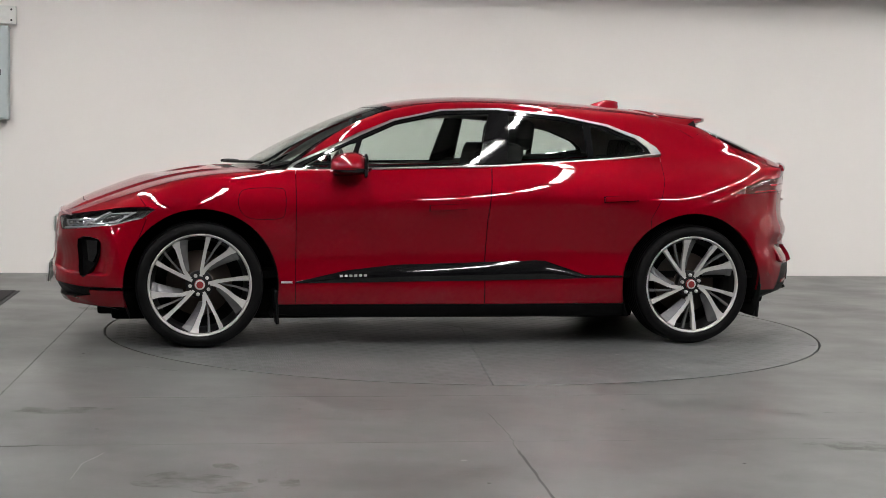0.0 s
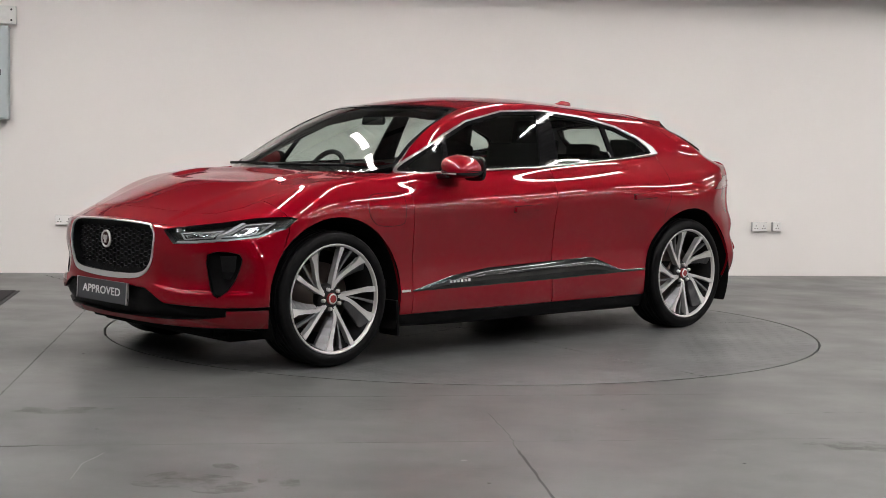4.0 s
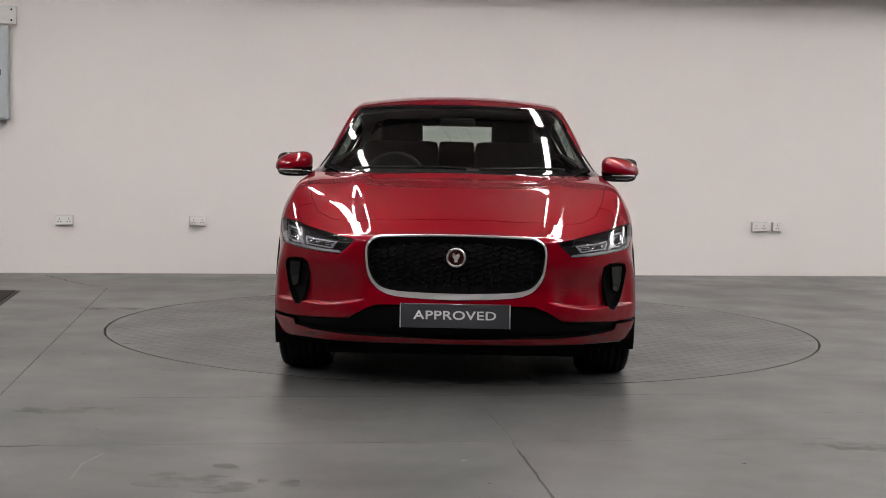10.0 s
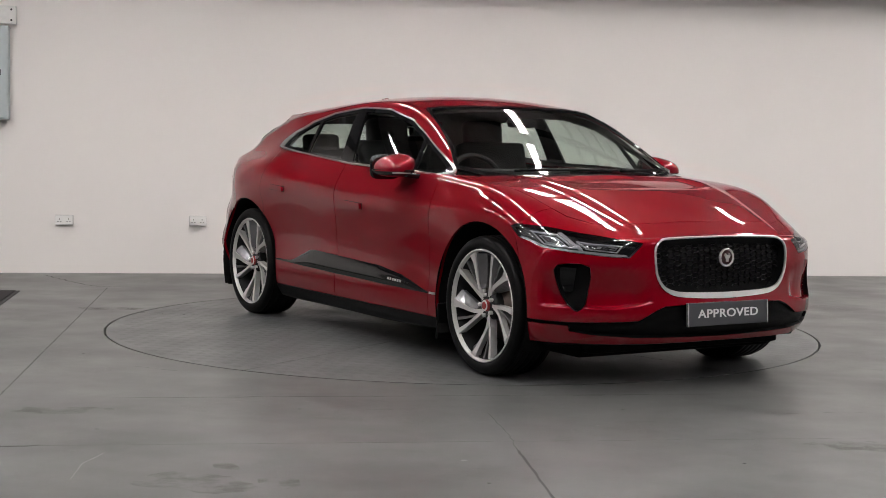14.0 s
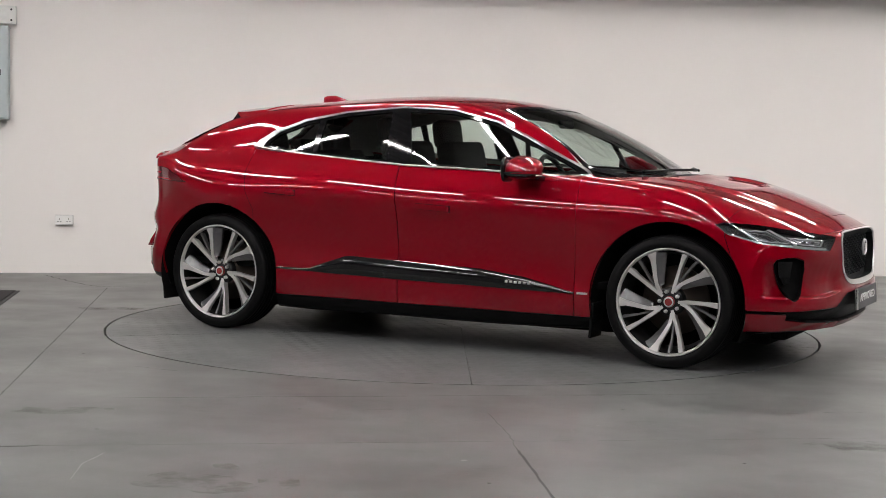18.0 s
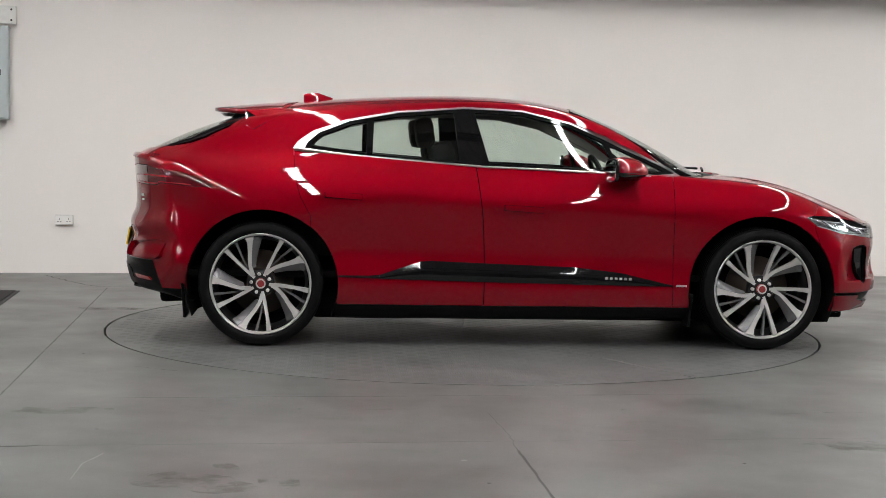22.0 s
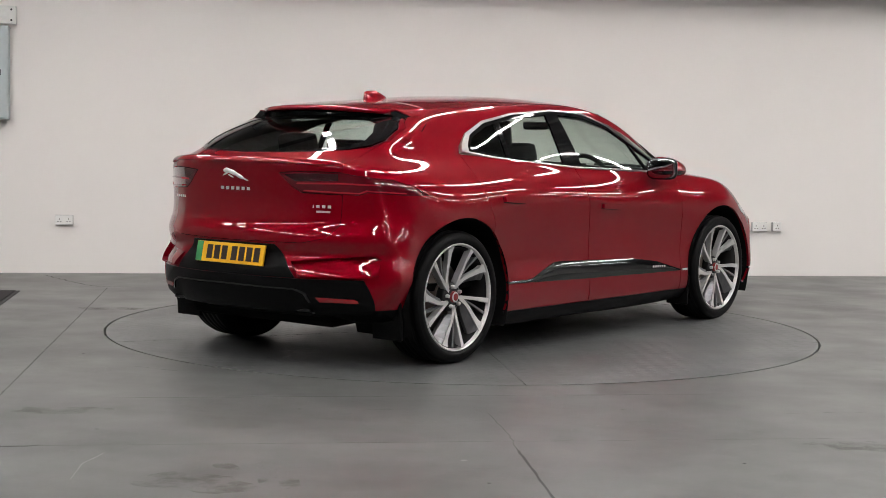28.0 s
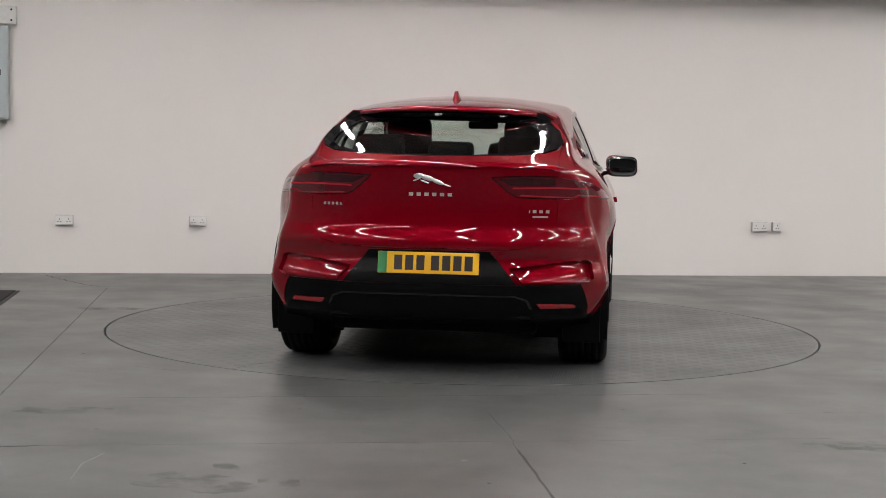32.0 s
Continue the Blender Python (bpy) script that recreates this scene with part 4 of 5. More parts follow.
def nose_x(y, z):
    """Where the skin stands in front of a place on the nose."""
    hit_at = NOSE_SKIN.ray_cast(Vector((4, max(abs(y), 0.002), z)), Vector((-1, 0, 0)))[0]
    return hit_at.x if hit_at else 2.3


def hex_mesh():
    """Wide hexagon bars across the grille opening."""
    bm = bmesh.new()
    w, h, b = 0.050, 0.0125, 0.0020
    for r in range(-16, 17):
        for k in range(-14, 15):
            y, z = (k + 0.5 * (r % 2)) * w * 1.55, 0.622 + r * h
            pts = [(y + w * 0.5 * cx, z + h * cz) for cx, cz in ((-1, 0), (-.55, 1), (.55, 1), (1, 0), (.55, -1), (-.55, -1))]
            if sum(inside(GRILLE_FULL, p[0], p[1]) for p in pts) >= 5:
                for p, q in zip(pts[:4], pts[1:4] + pts[3:4]):
                    if p == q:
                        continue
                    d = Vector((q[0] - p[0], q[1] - p[1]))
                    n = Vector((-d.y, d.x)).normalized() * b
                    x0, x1 = nose_x(*p) - 0.034, nose_x(*q) - 0.034
                    a = [bm.verts.new(((x0, x1)[e] + dx - 0.012, p[0] + s * n.x + e * d.x, p[1] + s * n.y + e * d.y)) for e in (0, 1) for s, dx in ((-1, -0.012), (0, 0.004), (1, -0.012))]
                    bm.faces.new((a[0], a[1], a[4], a[3])), bm.faces.new((a[1], a[2], a[5], a[4]))
    return bm


GRILLE_FULL = [p for p in GRILLE_IN if p[0] >= 0]
GRILLE_FULL = grow(GRILLE_FULL + [(-y, z) for y, z in reversed(GRILLE_FULL)], -0.006)
cpart("grille_mesh", hex_mesh(), MESH_BLACK, "black hexagon grille mesh")
badge = cpart("badge", lathe([(0.0, 0.004), (0.037, 0.004), (0.039, 0.010), (0.043, 0.012), (0.047, 0.008), (0.048, 0.0), (0.0, 0.0)], 32), CHROME, "round chrome badge with a dark face", True)
badge.matrix_basis = Matrix.Translation(AXIS) @ pose(front_x(0, .665) + 0.004, 0, 0.662, 0, 0, -90)
part("badge_face", lathe([(0.0, 0.0065), (0.036, 0.0065), (0.0365, 0.004)], 28), INK_RED, badge)
bm = bmesh.new()
for x0, z0, w, h, tilt in ((-0.012, 0.012, 0.012, 0.016, 20), (0.012, 0.012, 0.012, 0.016, -20), (0, 0.004, 0.03, 0.018, 0), (0, -0.012, 0.016, 0.02, 0)):
    add_box(bm, (w, 0.008, h), pose(x0, 0.010, z0, 0, tilt, 0), 0.003)
part("badge_boss", bm, ALLOY, badge, "raised plain metal boss")


def text_mesh(body, size, spread=1.0, weight=0.0):
    """Flat letters in Blender's own font, as a mesh centred on its origin."""
    cu = bpy.data.curves.new("letters", "FONT")
    cu.body, cu.size, cu.align_x, cu.align_y = body, size, "CENTER", "CENTER"
    cu.extrude, cu.offset, cu.space_character = 0.0008, weight, spread
    ob = new("letters", cu)
    bpy.context.view_layer.update()
    me = bpy.data.meshes.new_from_object(ob.evaluated_get(bpy.context.evaluated_depsgraph_get()))
    bpy.data.objects.remove(ob)
    return me


PLATE_GREY = mat("plate_grey", (0.035, 0.037, 0.042), 0.35, 0, 0.3)
LETTER = mat("plate_letters", (0.62, 0.62, 0.62), 0.4)
PLATE_YELLOW = mat("plate_yellow", (0.78, 0.42, 0.012), 0.35, 0, 0.4)
PLATE_GREEN = mat("plate_green", (0.03, 0.20, 0.07), 0.35)
INK = mat("plate_ink", (0.02, 0.012, 0.01), 0.4)
fplate = cpart("front_plate", box((0.012, 0.53, 0.116), None, 0.003), PLATE_GREY, "dark grey dealer plate lettered APPROVED")
fplate.matrix_basis = Matrix.Translation(AXIS) @ pose(2.374, 0, 0.384, 0, -3, 0)
t = text_mesh("APPROVED", 0.064, 1.07, 0.0011)
t.transform(Matrix.Diagonal((1.19, 0.90, 1.0, 1.0)))
t.materials.append(LETTER)
letters = new("lettering", t)
letters.parent, letters.matrix_basis = fplate, pose(0.0068, 0, 0.001, 90, 0, 90)
letters["label"] = "light grey word APPROVED"
for s in (-1, 1):
    part("plate_edge", box((0.014, 0.006, 0.116), pose(0.001, s * 0.262, 0)), CHROME, fplate)
rplate = cpart("rear_plate", box((0.012, 0.52, 0.111), None, 0.003), PLATE_YELLOW, "yellow rear plate with a green band and dark bars")
rplate.matrix_basis = Matrix.Translation(AXIS) @ pose(-2.345, 0, 0.595, 0, 11, 0)
part("green_band", box((0.002, 0.045, 0.108), pose(-0.0065, 0.236, 0)), PLATE_GREEN, rplate)
for k in range(7):
    part("plate_bar", box((0.002, 0.042, 0.076), pose(-0.0068, 0.155 - 0.0575 * k - (0.018 if k > 2 else 0), 0)), INK, rplate)
skin_part("plate_surround", patch([([(-.01, .662), (.31, .660), (.45, .49), (-.01, .488)], YZ)], reach=TAIL_REACH, lift=0.004, thick=0.01), BLACK, label="black panel round the rear plate")

# ---- headlamps ----
LAMP_GLASS = glass_mat("clear_lamp_glass", (0.92, 0.93, 0.94), 0.045)
LAMP_DARK = mat("lamp_housing", (0.004, 0.004, 0.0045), 0.3, 0.0, spec=0.3)
LAMP_RIM = mat("lamp_rim", (0.27, 0.275, 0.29), 0.28, 0.5)
REFLECTOR = mat("lamp_reflector", (0.30, 0.31, 0.33), 0.12, 0.95)
DRL = mat("light_guide", (0.32, 0.325, 0.34), 0.25, 0.3)
head_bowl = patch([(HEAD, YZ)], reach=NOSE_REACH, lift=-0.035, thick=-0.035)
head_lens = patch([(HEAD, YZ)], reach=NOSE_REACH, lift=-0.001, thick=0.004, gap=0.002)
guide = patch([([(.575, .682), (.67, .688), (.80, .703), (.862, .719), (.893, .752), (.905, .752), (.868, .708), (.80, .692), (.667, .675), (.562, .670)], YZ)], reach=NOSE_REACH, lift=-0.012, thick=0.012)
def ring(outer, width):
    return [(outer, YZ)], [(grow(outer, -width), YZ)]


CELL_A = [(.612, .690), (.742, .704), (.752, .750), (.585, .727)]
CELL_B = [(.772, .711), (.862, .726), (.872, .788), (.797, .778)]
cells = []
for outline in (CELL_A, CELL_B):
    for inset, width, deep in ((0.0, 0.0055, -0.012), (0.013, 0.0035, -0.020)):
        cells.append(patch(*ring(grow(outline, -inset), width), reach=NOSE_REACH, lift=deep, thick=0.010))
fin = patch([([(.752, .698), (.768, .700), (.794, .782), (.778, .786)], YZ)], reach=NOSE_REACH, lift=-0.008, thick=0.02)
proj = [patch([(circle(y, z, 0.017, 14), YZ)], reach=NOSE_REACH, lift=-0.02, thick=0.012) for y, z in ((.665, .712), (.712, .722), (.815, .745), (.838, .757))]
for sd in "LR":
    lamp_ob = skin_part("headlight", head_bowl, LAMP_DARK, sd, None, "clear headlight with dark housing and twin cells")
    for nm, dt, mt in (("light_guide", guide, DRL), *(("lamp_cell", q, LAMP_RIM) for q in cells), ("lamp_fin", fin, LAMP_RIM), *(("projector", q, REFLECTOR) for q in proj)):
        skin_part(nm, dt, mt, sd, lamp_ob, at=None)
    lens = skin_part("lens", head_lens, LAMP_GLASS, sd, lamp_ob, at=None)
    lens.visible_shadow = False

# ---- tail lamps ----
RED_LENS = mat("dark_red_lens", (0.085, 0.003, 0.008), 0.08, 0, 1.0)
RED_BRIGHT = mat("red_light_guide", (0.30, 0.012, 0.022), 0.2, 0, 0.5)
RED_REFL = mat("red_reflector", (0.22, 0.006, 0.010), 0.25, 0, 0.8)
tail_lens = patch([(TAIL, YZ)], reach=((-9, -1.68), (-9, 9), (-9, 9)), gap=0.002, lift=0.001)
tail_bar = patch([([(.42, .988), (.64, .992), (.79, .985), (.79, .977), (.64, .983), (.415, .979)], YZ)], reach=TAIL_REACH, lift=0.003, thick=0.004)
tail_low = patch([([(.46, .951), (.62, .944), (.72, .941), (.75, .955), (.86, .941), (.86, .935), (.752, .947), (.72, .933), (.62, .936), (.45, .943)], YZ)], reach=TAIL_REACH, lift=0.003, thick=0.004)
tail_dark = patch([([(.345, 1.03), (.47, 1.038), (.63, 1.036), (.63, 1.0), (.41, .995)], YZ)], reach=TAIL_REACH, lift=0.0025, thick=0.003)
RED_DEEP = mat("deep_red_lens", (0.03, 0.002, 0.005), 0.06, 0, 1.0)
for sd in "LR":
    tl = skin_part("tail_light", tail_lens, RED_LENS, sd, None, "dark red wraparound tail light")
    skin_part("light_bar", tail_bar, RED_BRIGHT, sd, tl, at=None)
    skin_part("light_bar", tail_low, RED_BRIGHT, sd, tl, at=None)
    skin_part("upper_lens", tail_dark, RED_DEEP, sd, tl, at=None)
skin_part("bumper_trim", patch([([(-.01, .432), (.44, .428), (.495, .408), (.515, .365), (.53, .365), (.508, .415), (.445, .437), (-.01, .441)], YZ)], reach=TAIL_REACH, lift=0.006, thick=0.01), BLACK_GLOSS, label="gloss black trim line")
both("reflector", patch([([(.552, .393), (.73, .387), (.745, .378), (.745, .366), (.57, .368)], YZ)], reach=TAIL_REACH, lift=0.004, thick=0.006), RED_REFL, "red bumper reflector")

# ---- small trim on the skin ----
for hx0, hx1, hz0, hz1 in ((.158, -.07, .806, .820), (-.912, -1.125, .868, .880)):
    rim_line = [(hx0 + .003, hz0 - .004), (hx0 + .003, hz0 + .034), (hx1 - .003, hz1 + .031), (hx1 - .003, hz1 - .004)]
    # A dark patch on the skin paints the shade in the handle's gap.
    both("handle_gap_shade", patch([(rim_line, XZ)], reach=((-9, 9), (0.5, 9), (-9, 9)), lift=0.0012, thick=0.002), DARK, "dark patch standing for the shaded gap round the handle")
both("door_handle", patch([([(.155, .806), (.158, .810), (.158, .834), (.155, .838), (-.067, .849), (-.07, .846), (-.07, .823), (-.067, .820)], XZ)], reach=((-9, 9), (0.5, 9), (-9, 9)), lift=0.020, thick=0.023), PAINT, "flush body-coloured door handle")
both("door_handle", patch([([(-.915, .868), (-.912, .872), (-.912, .894), (-.915, .898), (-1.122, .909), (-1.125, .906), (-1.125, .884), (-1.122, .880)], XZ)], reach=((-9, 9), (0.5, 9), (-9, 9)), lift=0.020, thick=0.023), PAINT, "flush body-coloured door handle")
flap = smooth_outline([(1.272, .889), (1.223, .921), (1.06, .927), (1.011, .907), (1.012, .794), (1.044, .754), (1.207, .754), (1.272, .808)], 3)
# The flap's shaded gap is painted as a dark ring on the skin.
skin_part("flap_gap_shade", patch([(grow(flap, 0.003), XZ)], [(flap, XZ)], reach=((-9, 9), (0.5, 9), (-9, 9)), lift=0.0008, thick=0.002), DARK, "L")
skin_part("charge_flap", patch([(flap, XZ)], reach=((-9, 9), (0.5, 9), (-9, 9)), gap=0.001, lift=0.0015, thick=0.003), PAINT, "L")
both("wing_clip", patch([([(1.03, .377), (1.03, .389), (.965, .389), (.965, .377)], XZ)], reach=((-9, 9), (0.5, 9), (-9, 9)), lift=0.004, thick=0.006), CHROME)


def ellipsoid(size, m, power=2.6, n=20):
    """A box-like rounded body."""
    bm = bmesh.new()
    bmesh.ops.create_uvsphere(bm, u_segments=2 * n, v_segments=n, radius=1.0)
    for v in bm.verts:
        c = v.co
        k = (abs(c.x) ** power + abs(c.y) ** power + abs(c.z) ** power) ** (-1 / power)
        v.co = Vector((c.x * k * size[0], c.y * k * size[1], c.z * k * size[2]))
    bmesh.ops.transform(bm, matrix=m, verts=bm.verts)
    return bm


def bars(total, height, n, gap_share=0.3):
    """A row of upright blocks that stands for lettering."""
    bm = bmesh.new()
    w = total / n
    for k in range(n):
        add_box(bm, (w * (1 - gap_share), 0.002, height), pose(-total / 2 + w * (k + 0.5), 0, 0))
    return bm


for s, rz in ((1, 180), (-1, 0)):
    lb = cpart("side_badge", bars(0.17, 0.014, 6, 0.4), CHROME, "small silver badge bars")
    lb.matrix_basis = Matrix.Translation(AXIS) @ pose(0.612, s * 0.934, 0.424, 0, 0, rz) @ pose(0, 0, 0, -4 if s < 0 else -4, 1.5 if s < 0 else -1.5, 0)


def rear_x(y, z):
    return float(bowed(np.array([STATIONS[0]]), np.array([abs(y)]), np.array([z]))[0]) - 0.03


for nm, y, z, w, h, n, rz in (("boot_badge", 0.0, 0.945, 0.24, 0.024, 6, 0), ("model_badge", -0.53, 0.865, 0.17, 0.022, 5, 15), ("model_badge", 0.51, 0.885, 0.14, 0.020, 6, -15), ("model_badge", -0.545, 0.838, 0.11, 0.014, 1, 15)):
    lb = cpart(nm, bars(w, h * 0.7, n, 0.45 if n > 1 else 0), CHROME, "silver badge bars")
    lb.matrix_basis = Matrix.Translation(AXIS) @ pose(rear_x(y, z) - 0.003, y, z, 0, 0, -90 + rz)
bm = bmesh.new()
for x0, z0, w, h, tilt in ((-0.062, 0.020, 0.026, 0.013, -6), (-0.018, 0.010, 0.050, 0.013, 16), (0.038, -0.010, 0.036, 0.011, 20), (0.082, -0.026, 0.026, 0.004, 18), (-0.066, 0.002, 0.026, 0.004, -24), (-0.030, -0.010, 0.024, 0.004, 20)):
    blob = ellipsoid((w, 0.006, h), pose(x0, 0, z0, 0, tilt, 0), 2.0, 8)
    data = bpy.data.meshes.new("emblem_piece")
    blob.to_mesh(data)
    blob.free()
    bm.from_mesh(data)
    bpy.data.meshes.remove(data)
emb = cpart("boot_emblem", bm, CHROME, "slanting silver boot emblem")
emb.matrix_basis = Matrix.Translation(AXIS) @ pose(rear_x(0, 1.02) - 0.003, 0, 1.02, 0, 0, -90)


# ---- spoiler, fin, mirrors, wipers ----
roof_bm = grid_bmesh(GRID)
ROOF = BVHTree.FromBMesh(roof_bm)
roof_bm.free()


def roof_z(x, y):
    """Height of the skin's top at a place in plan."""
    hit_at = ROOF.ray_cast(Vector((x, max(abs(y), 0.002), 3)), Vector((0, 0, -1)))[0]
    return hit_at.z if hit_at else 1.4


def spoiler():
    bm = bmesh.new()
    rows = []
    for y in np.linspace(-0.56, 0.56, 25):
        q = abs(y) / 0.56
        rear = -1.835 + 0.30 * q ** 2.4
        front = -1.30 - 0.08 * q ** 2
        top = []
        for k in np.linspace(0, 1, 9):
            x = front + (rear - front) * k
            z0 = roof_z(front, y)
            end = 1.402 - 0.030 * q ** 2.4
            top.append((x, y, z0 + 0.004 + (end - z0 - 0.004) * (0.55 * k + 0.45 * k * k)))
        bot = [(x, yy, min(z - 0.012, roof_z(x, yy) - 0.01) if k < 5 else z - 0.022) for k, (x, yy, z) in enumerate(top)]
        rows.append([bm.verts.new(p) for p in top + bot[::-1]])
    for a, b in zip(rows, rows[1:]):
        n = len(a)
        for k in range(n):
            bm.faces.new((a[k], a[(k + 1) % n], b[(k + 1) % n], b[k]))
    for r in (rows[0], rows[-1]):
        bm.faces.new(r)
    bmesh.ops.recalc_face_normals(bm, faces=bm.faces)
    return bm


sp = cpart("roof_spoiler", spoiler(), PAINT, smooth=True)


def under_spoiler():
    bm = bmesh.new()
    rows = []
    for y in np.linspace(-0.56, 0.56, 21):
        q = abs(y) / 0.56
        rear = -1.80 + 0.30 * q ** 2.4
        rows.append([bm.verts.new(p) for p in ((-1.40, y, 1.395 - 0.03 * q), (rear, y, 1.372 - 0.012 * q), (rear + 0.02, y, 1.352 - 0.012 * q), (-1.45, y, 1.34 - 0.03 * q))])
    for a, b in zip(rows, rows[1:]):
        for k in range(4):
            bm.faces.new((a[k], a[(k + 1) % 4], b[(k + 1) % 4], b[k]))
    for r in (rows[0], rows[-1]):
        bm.faces.new(r)
    bmesh.ops.recalc_face_normals(bm, faces=bm.faces)
    return bm


cpart("spoiler_underside", under_spoiler(), BLACK_GLOSS, "gloss black spoiler underside")


def prism(pts, d):
    """A flat outline of 3D points, thickened by the vector d."""
    bm = bmesh.new()
    a = [bm.verts.new(p) for p in pts]
    b = [bm.verts.new(Vector(p) + Vector(d)) for p in pts]
    bm.faces.new(a), bm.faces.new(b[::-1])
    for k in range(len(a)):
        bm.faces.new((a[k], b[k], b[(k + 1) % len(a)], a[(k + 1) % len(a)]))
    bmesh.ops.recalc_face_normals(bm, faces=bm.faces)
    return bm


def spoiler_wedge():
    """The side of the spoiler, which carries the roof rail on to the tip."""
    bm = prism([(-1.615, 0.535, 1.384), (-1.30, 0.585, roof_z(-1.30, 0.585) + 0.004), (-1.40, 0.628, roof_z(-1.40, 0.628) + 0.003), (-1.478, 0.648, roof_z(-1.478, 0.648) + 0.003)], (0.0, -0.05, -0.004))
    bmesh.ops.bevel(bm, geom=bm.edges[:], offset=0.003, segments=2, affect="EDGES")
    return bm


def spoiler_fin():
    """The black blade between the spoiler's side and the rear glass."""
    return prism([(-1.612, 0.530, 1.378), (-1.478, 0.644, roof_z(-1.478, 0.644) + 0.001), (-1.552, 0.672, roof_z(-1.552, 0.672) + 0.003), (-1.60, 0.650, roof_z(-1.60, 0.650) + 0.002)], (0.0, -0.05, -0.006))


cpair("spoiler_wedge", spoiler_wedge, PAINT, "body-coloured side of the roof spoiler")
cpair("spoiler_fin", spoiler_fin, BLACK_GLOSS, "gloss black blade beside the rear glass")


def shark_fin():
    bm = bmesh.new()
    rows = []
    for k in np.linspace(0, 1, 9):
        x = -1.09 - 0.185 * k
        h = 0.052 * min(1, k * 1.6 + 0.15) if k < 0.95 else 0.045
        base = 1.472 - 0.018 * k
        w = 0.03 * math.sin(math.pi * (0.15 + 0.72 * (1 - k)))
        rows.append([bm.verts.new((x, s * w * f, base + h * g)) for s, f, g in ((-1, 1, -0.2), (-1, 0.55, 0.45), (-1, 0.25, 0.95), (1, 0.25, 0.95), (1, 0.55, 0.45), (1, 1, -0.2))])
    for a, b in zip(rows, rows[1:]):
        for k in range(5):
            bm.faces.new((a[k], a[k + 1], b[k + 1], b[k]))
    bm.faces.new(rows[0]), bm.faces.new(rows[-1][::-1])
    bmesh.ops.recalc_face_normals(bm, faces=bm.faces)
    return bm


cpart("roof_aerial", shark_fin(), PAINT, smooth=True)


def mirror_cap():
    bm = ellipsoid((0.105, 0.098, 0.062), Matrix())
    for v in bm.verts:
        if v.co.x < -0.02:
            v.co.x = -0.02 + (v.co.x + 0.02) * 0.75
        v.co.z += -0.10 * max(0, v.co.x) ** 1 * (v.co.z / 0.06) - 0.02 * (v.co.y / 0.1)
    bmesh.ops.bisect_plane(bm, geom=bm.verts[:] + bm.edges[:] + bm.faces[:], plane_co=(0, 0, -0.022), plane_no=(0, 0, -1), clear_outer=True)
    bmesh.ops.transform(bm, matrix=pose(0.640, 0.965, 1.068, 0, 0, -8) @ Matrix.Scale(1.12, 4), verts=bm.verts)
    return bm


def mirror_base():
    bm = ellipsoid((0.108, 0.10, 0.062), Matrix())
    bmesh.ops.bisect_plane(bm, geom=bm.verts[:] + bm.edges[:] + bm.faces[:], plane_co=(0, 0, -0.012), plane_no=(0, 0, 1), clear_outer=True)
    for v in bm.verts:
        v.co.z = -0.012 + (v.co.z + 0.012) * 0.75
    bmesh.ops.transform(bm, matrix=pose(0.636, 0.965, 1.066, 0, 0, -8) @ Matrix.Scale(1.12, 4), verts=bm.verts)
    add_box(bm, (0.12, 0.14, 0.028), pose(0.67, 0.86, 1.018, 8, 0, 0), 0.008)
    return bm


def mirror_glass():
    bm = ellipsoid((0.004, 0.096, 0.062), pose(0.541, 0.972, 1.066, 0, 0, -8), 4)
    return bm


MIRROR = mat("mirror_glass", (0.5, 0.53, 0.55), 0.03, 1.0)
caps = cpair("mirror_cap", mirror_cap, PAINT, "body-coloured door mirror cap", True)
cpair("mirror_body", mirror_base, BLACK_GLOSS, "black door mirror body", True)
cpair("mirror_rim", lambda: ellipsoid((0.014, 0.105, 0.071), pose(0.552, 0.970, 1.065, 0, 0, -8), 4), BLACK_GLOSS, smooth=True)
cpair("mirror_glass", mirror_glass, MIRROR, smooth=True)
cpair("indicator", lambda: box((0.012, 0.13, 0.007), pose(0.748, 0.975, 1.036, 0, 0, -12), 0.003), CHROME, "silver indicator strip")


def tube(points, r, n=8):
    """A round bar through the points."""
    bm = bmesh.new()
    rings = []
    for k, p in enumerate(points):
        d = (Vector(points[min(k + 1, len(points) - 1)]) - Vector(points[max(k - 1, 0)])).normalized()
        u = d.cross(Vector((0, 0, 1))).normalized()
        w = u.cross(d)
        rings.append([bm.verts.new(Vector(p) + (u * math.cos(t) + w * math.sin(t)) * r) for t in np.arange(n) * 2 * math.pi / n])
    for a, b in zip(rings, rings[1:]):
        for k in range(n):
            bm.faces.new((a[k], a[(k + 1) % n], b[(k + 1) % n], b[k]))
    bm.faces.new(rings[0][::-1]), bm.faces.new(rings[-1])
    bmesh.ops.recalc_face_normals(bm, faces=bm.faces)
    return bm


for y0, y1, x0, x1 in ((-0.52, 0.05, 1.20, 1.335), (0.12, 0.60, 1.325, 1.13)):
    path = []
    for k in np.linspace(0, 1, 10):
        x, y = x0 + (x1 - x0) * k, y0 + (y1 - y0) * k
        path.append((x, y, roof_z(x, y) + 0.014))
    cpart("wiper", tube(path, 0.008), BLACK, "black windscreen wiper", True)
# Underbody is set low and a front tray added to shade the ground.
cpart("underbody", box((3.2, 1.30, 0.18), pose(0.40, 0, 0.23), 0.03), DARK)
cpart("rear_undertray", box((1.0, 1.10, 0.12), pose(-1.62, 0, 0.30, 0, -3, 0), 0.03), DARK)
cpart("front_undertray", box((0.26, 1.26, 0.07), pose(1.95, 0, 0.205), 0.02), DARK)
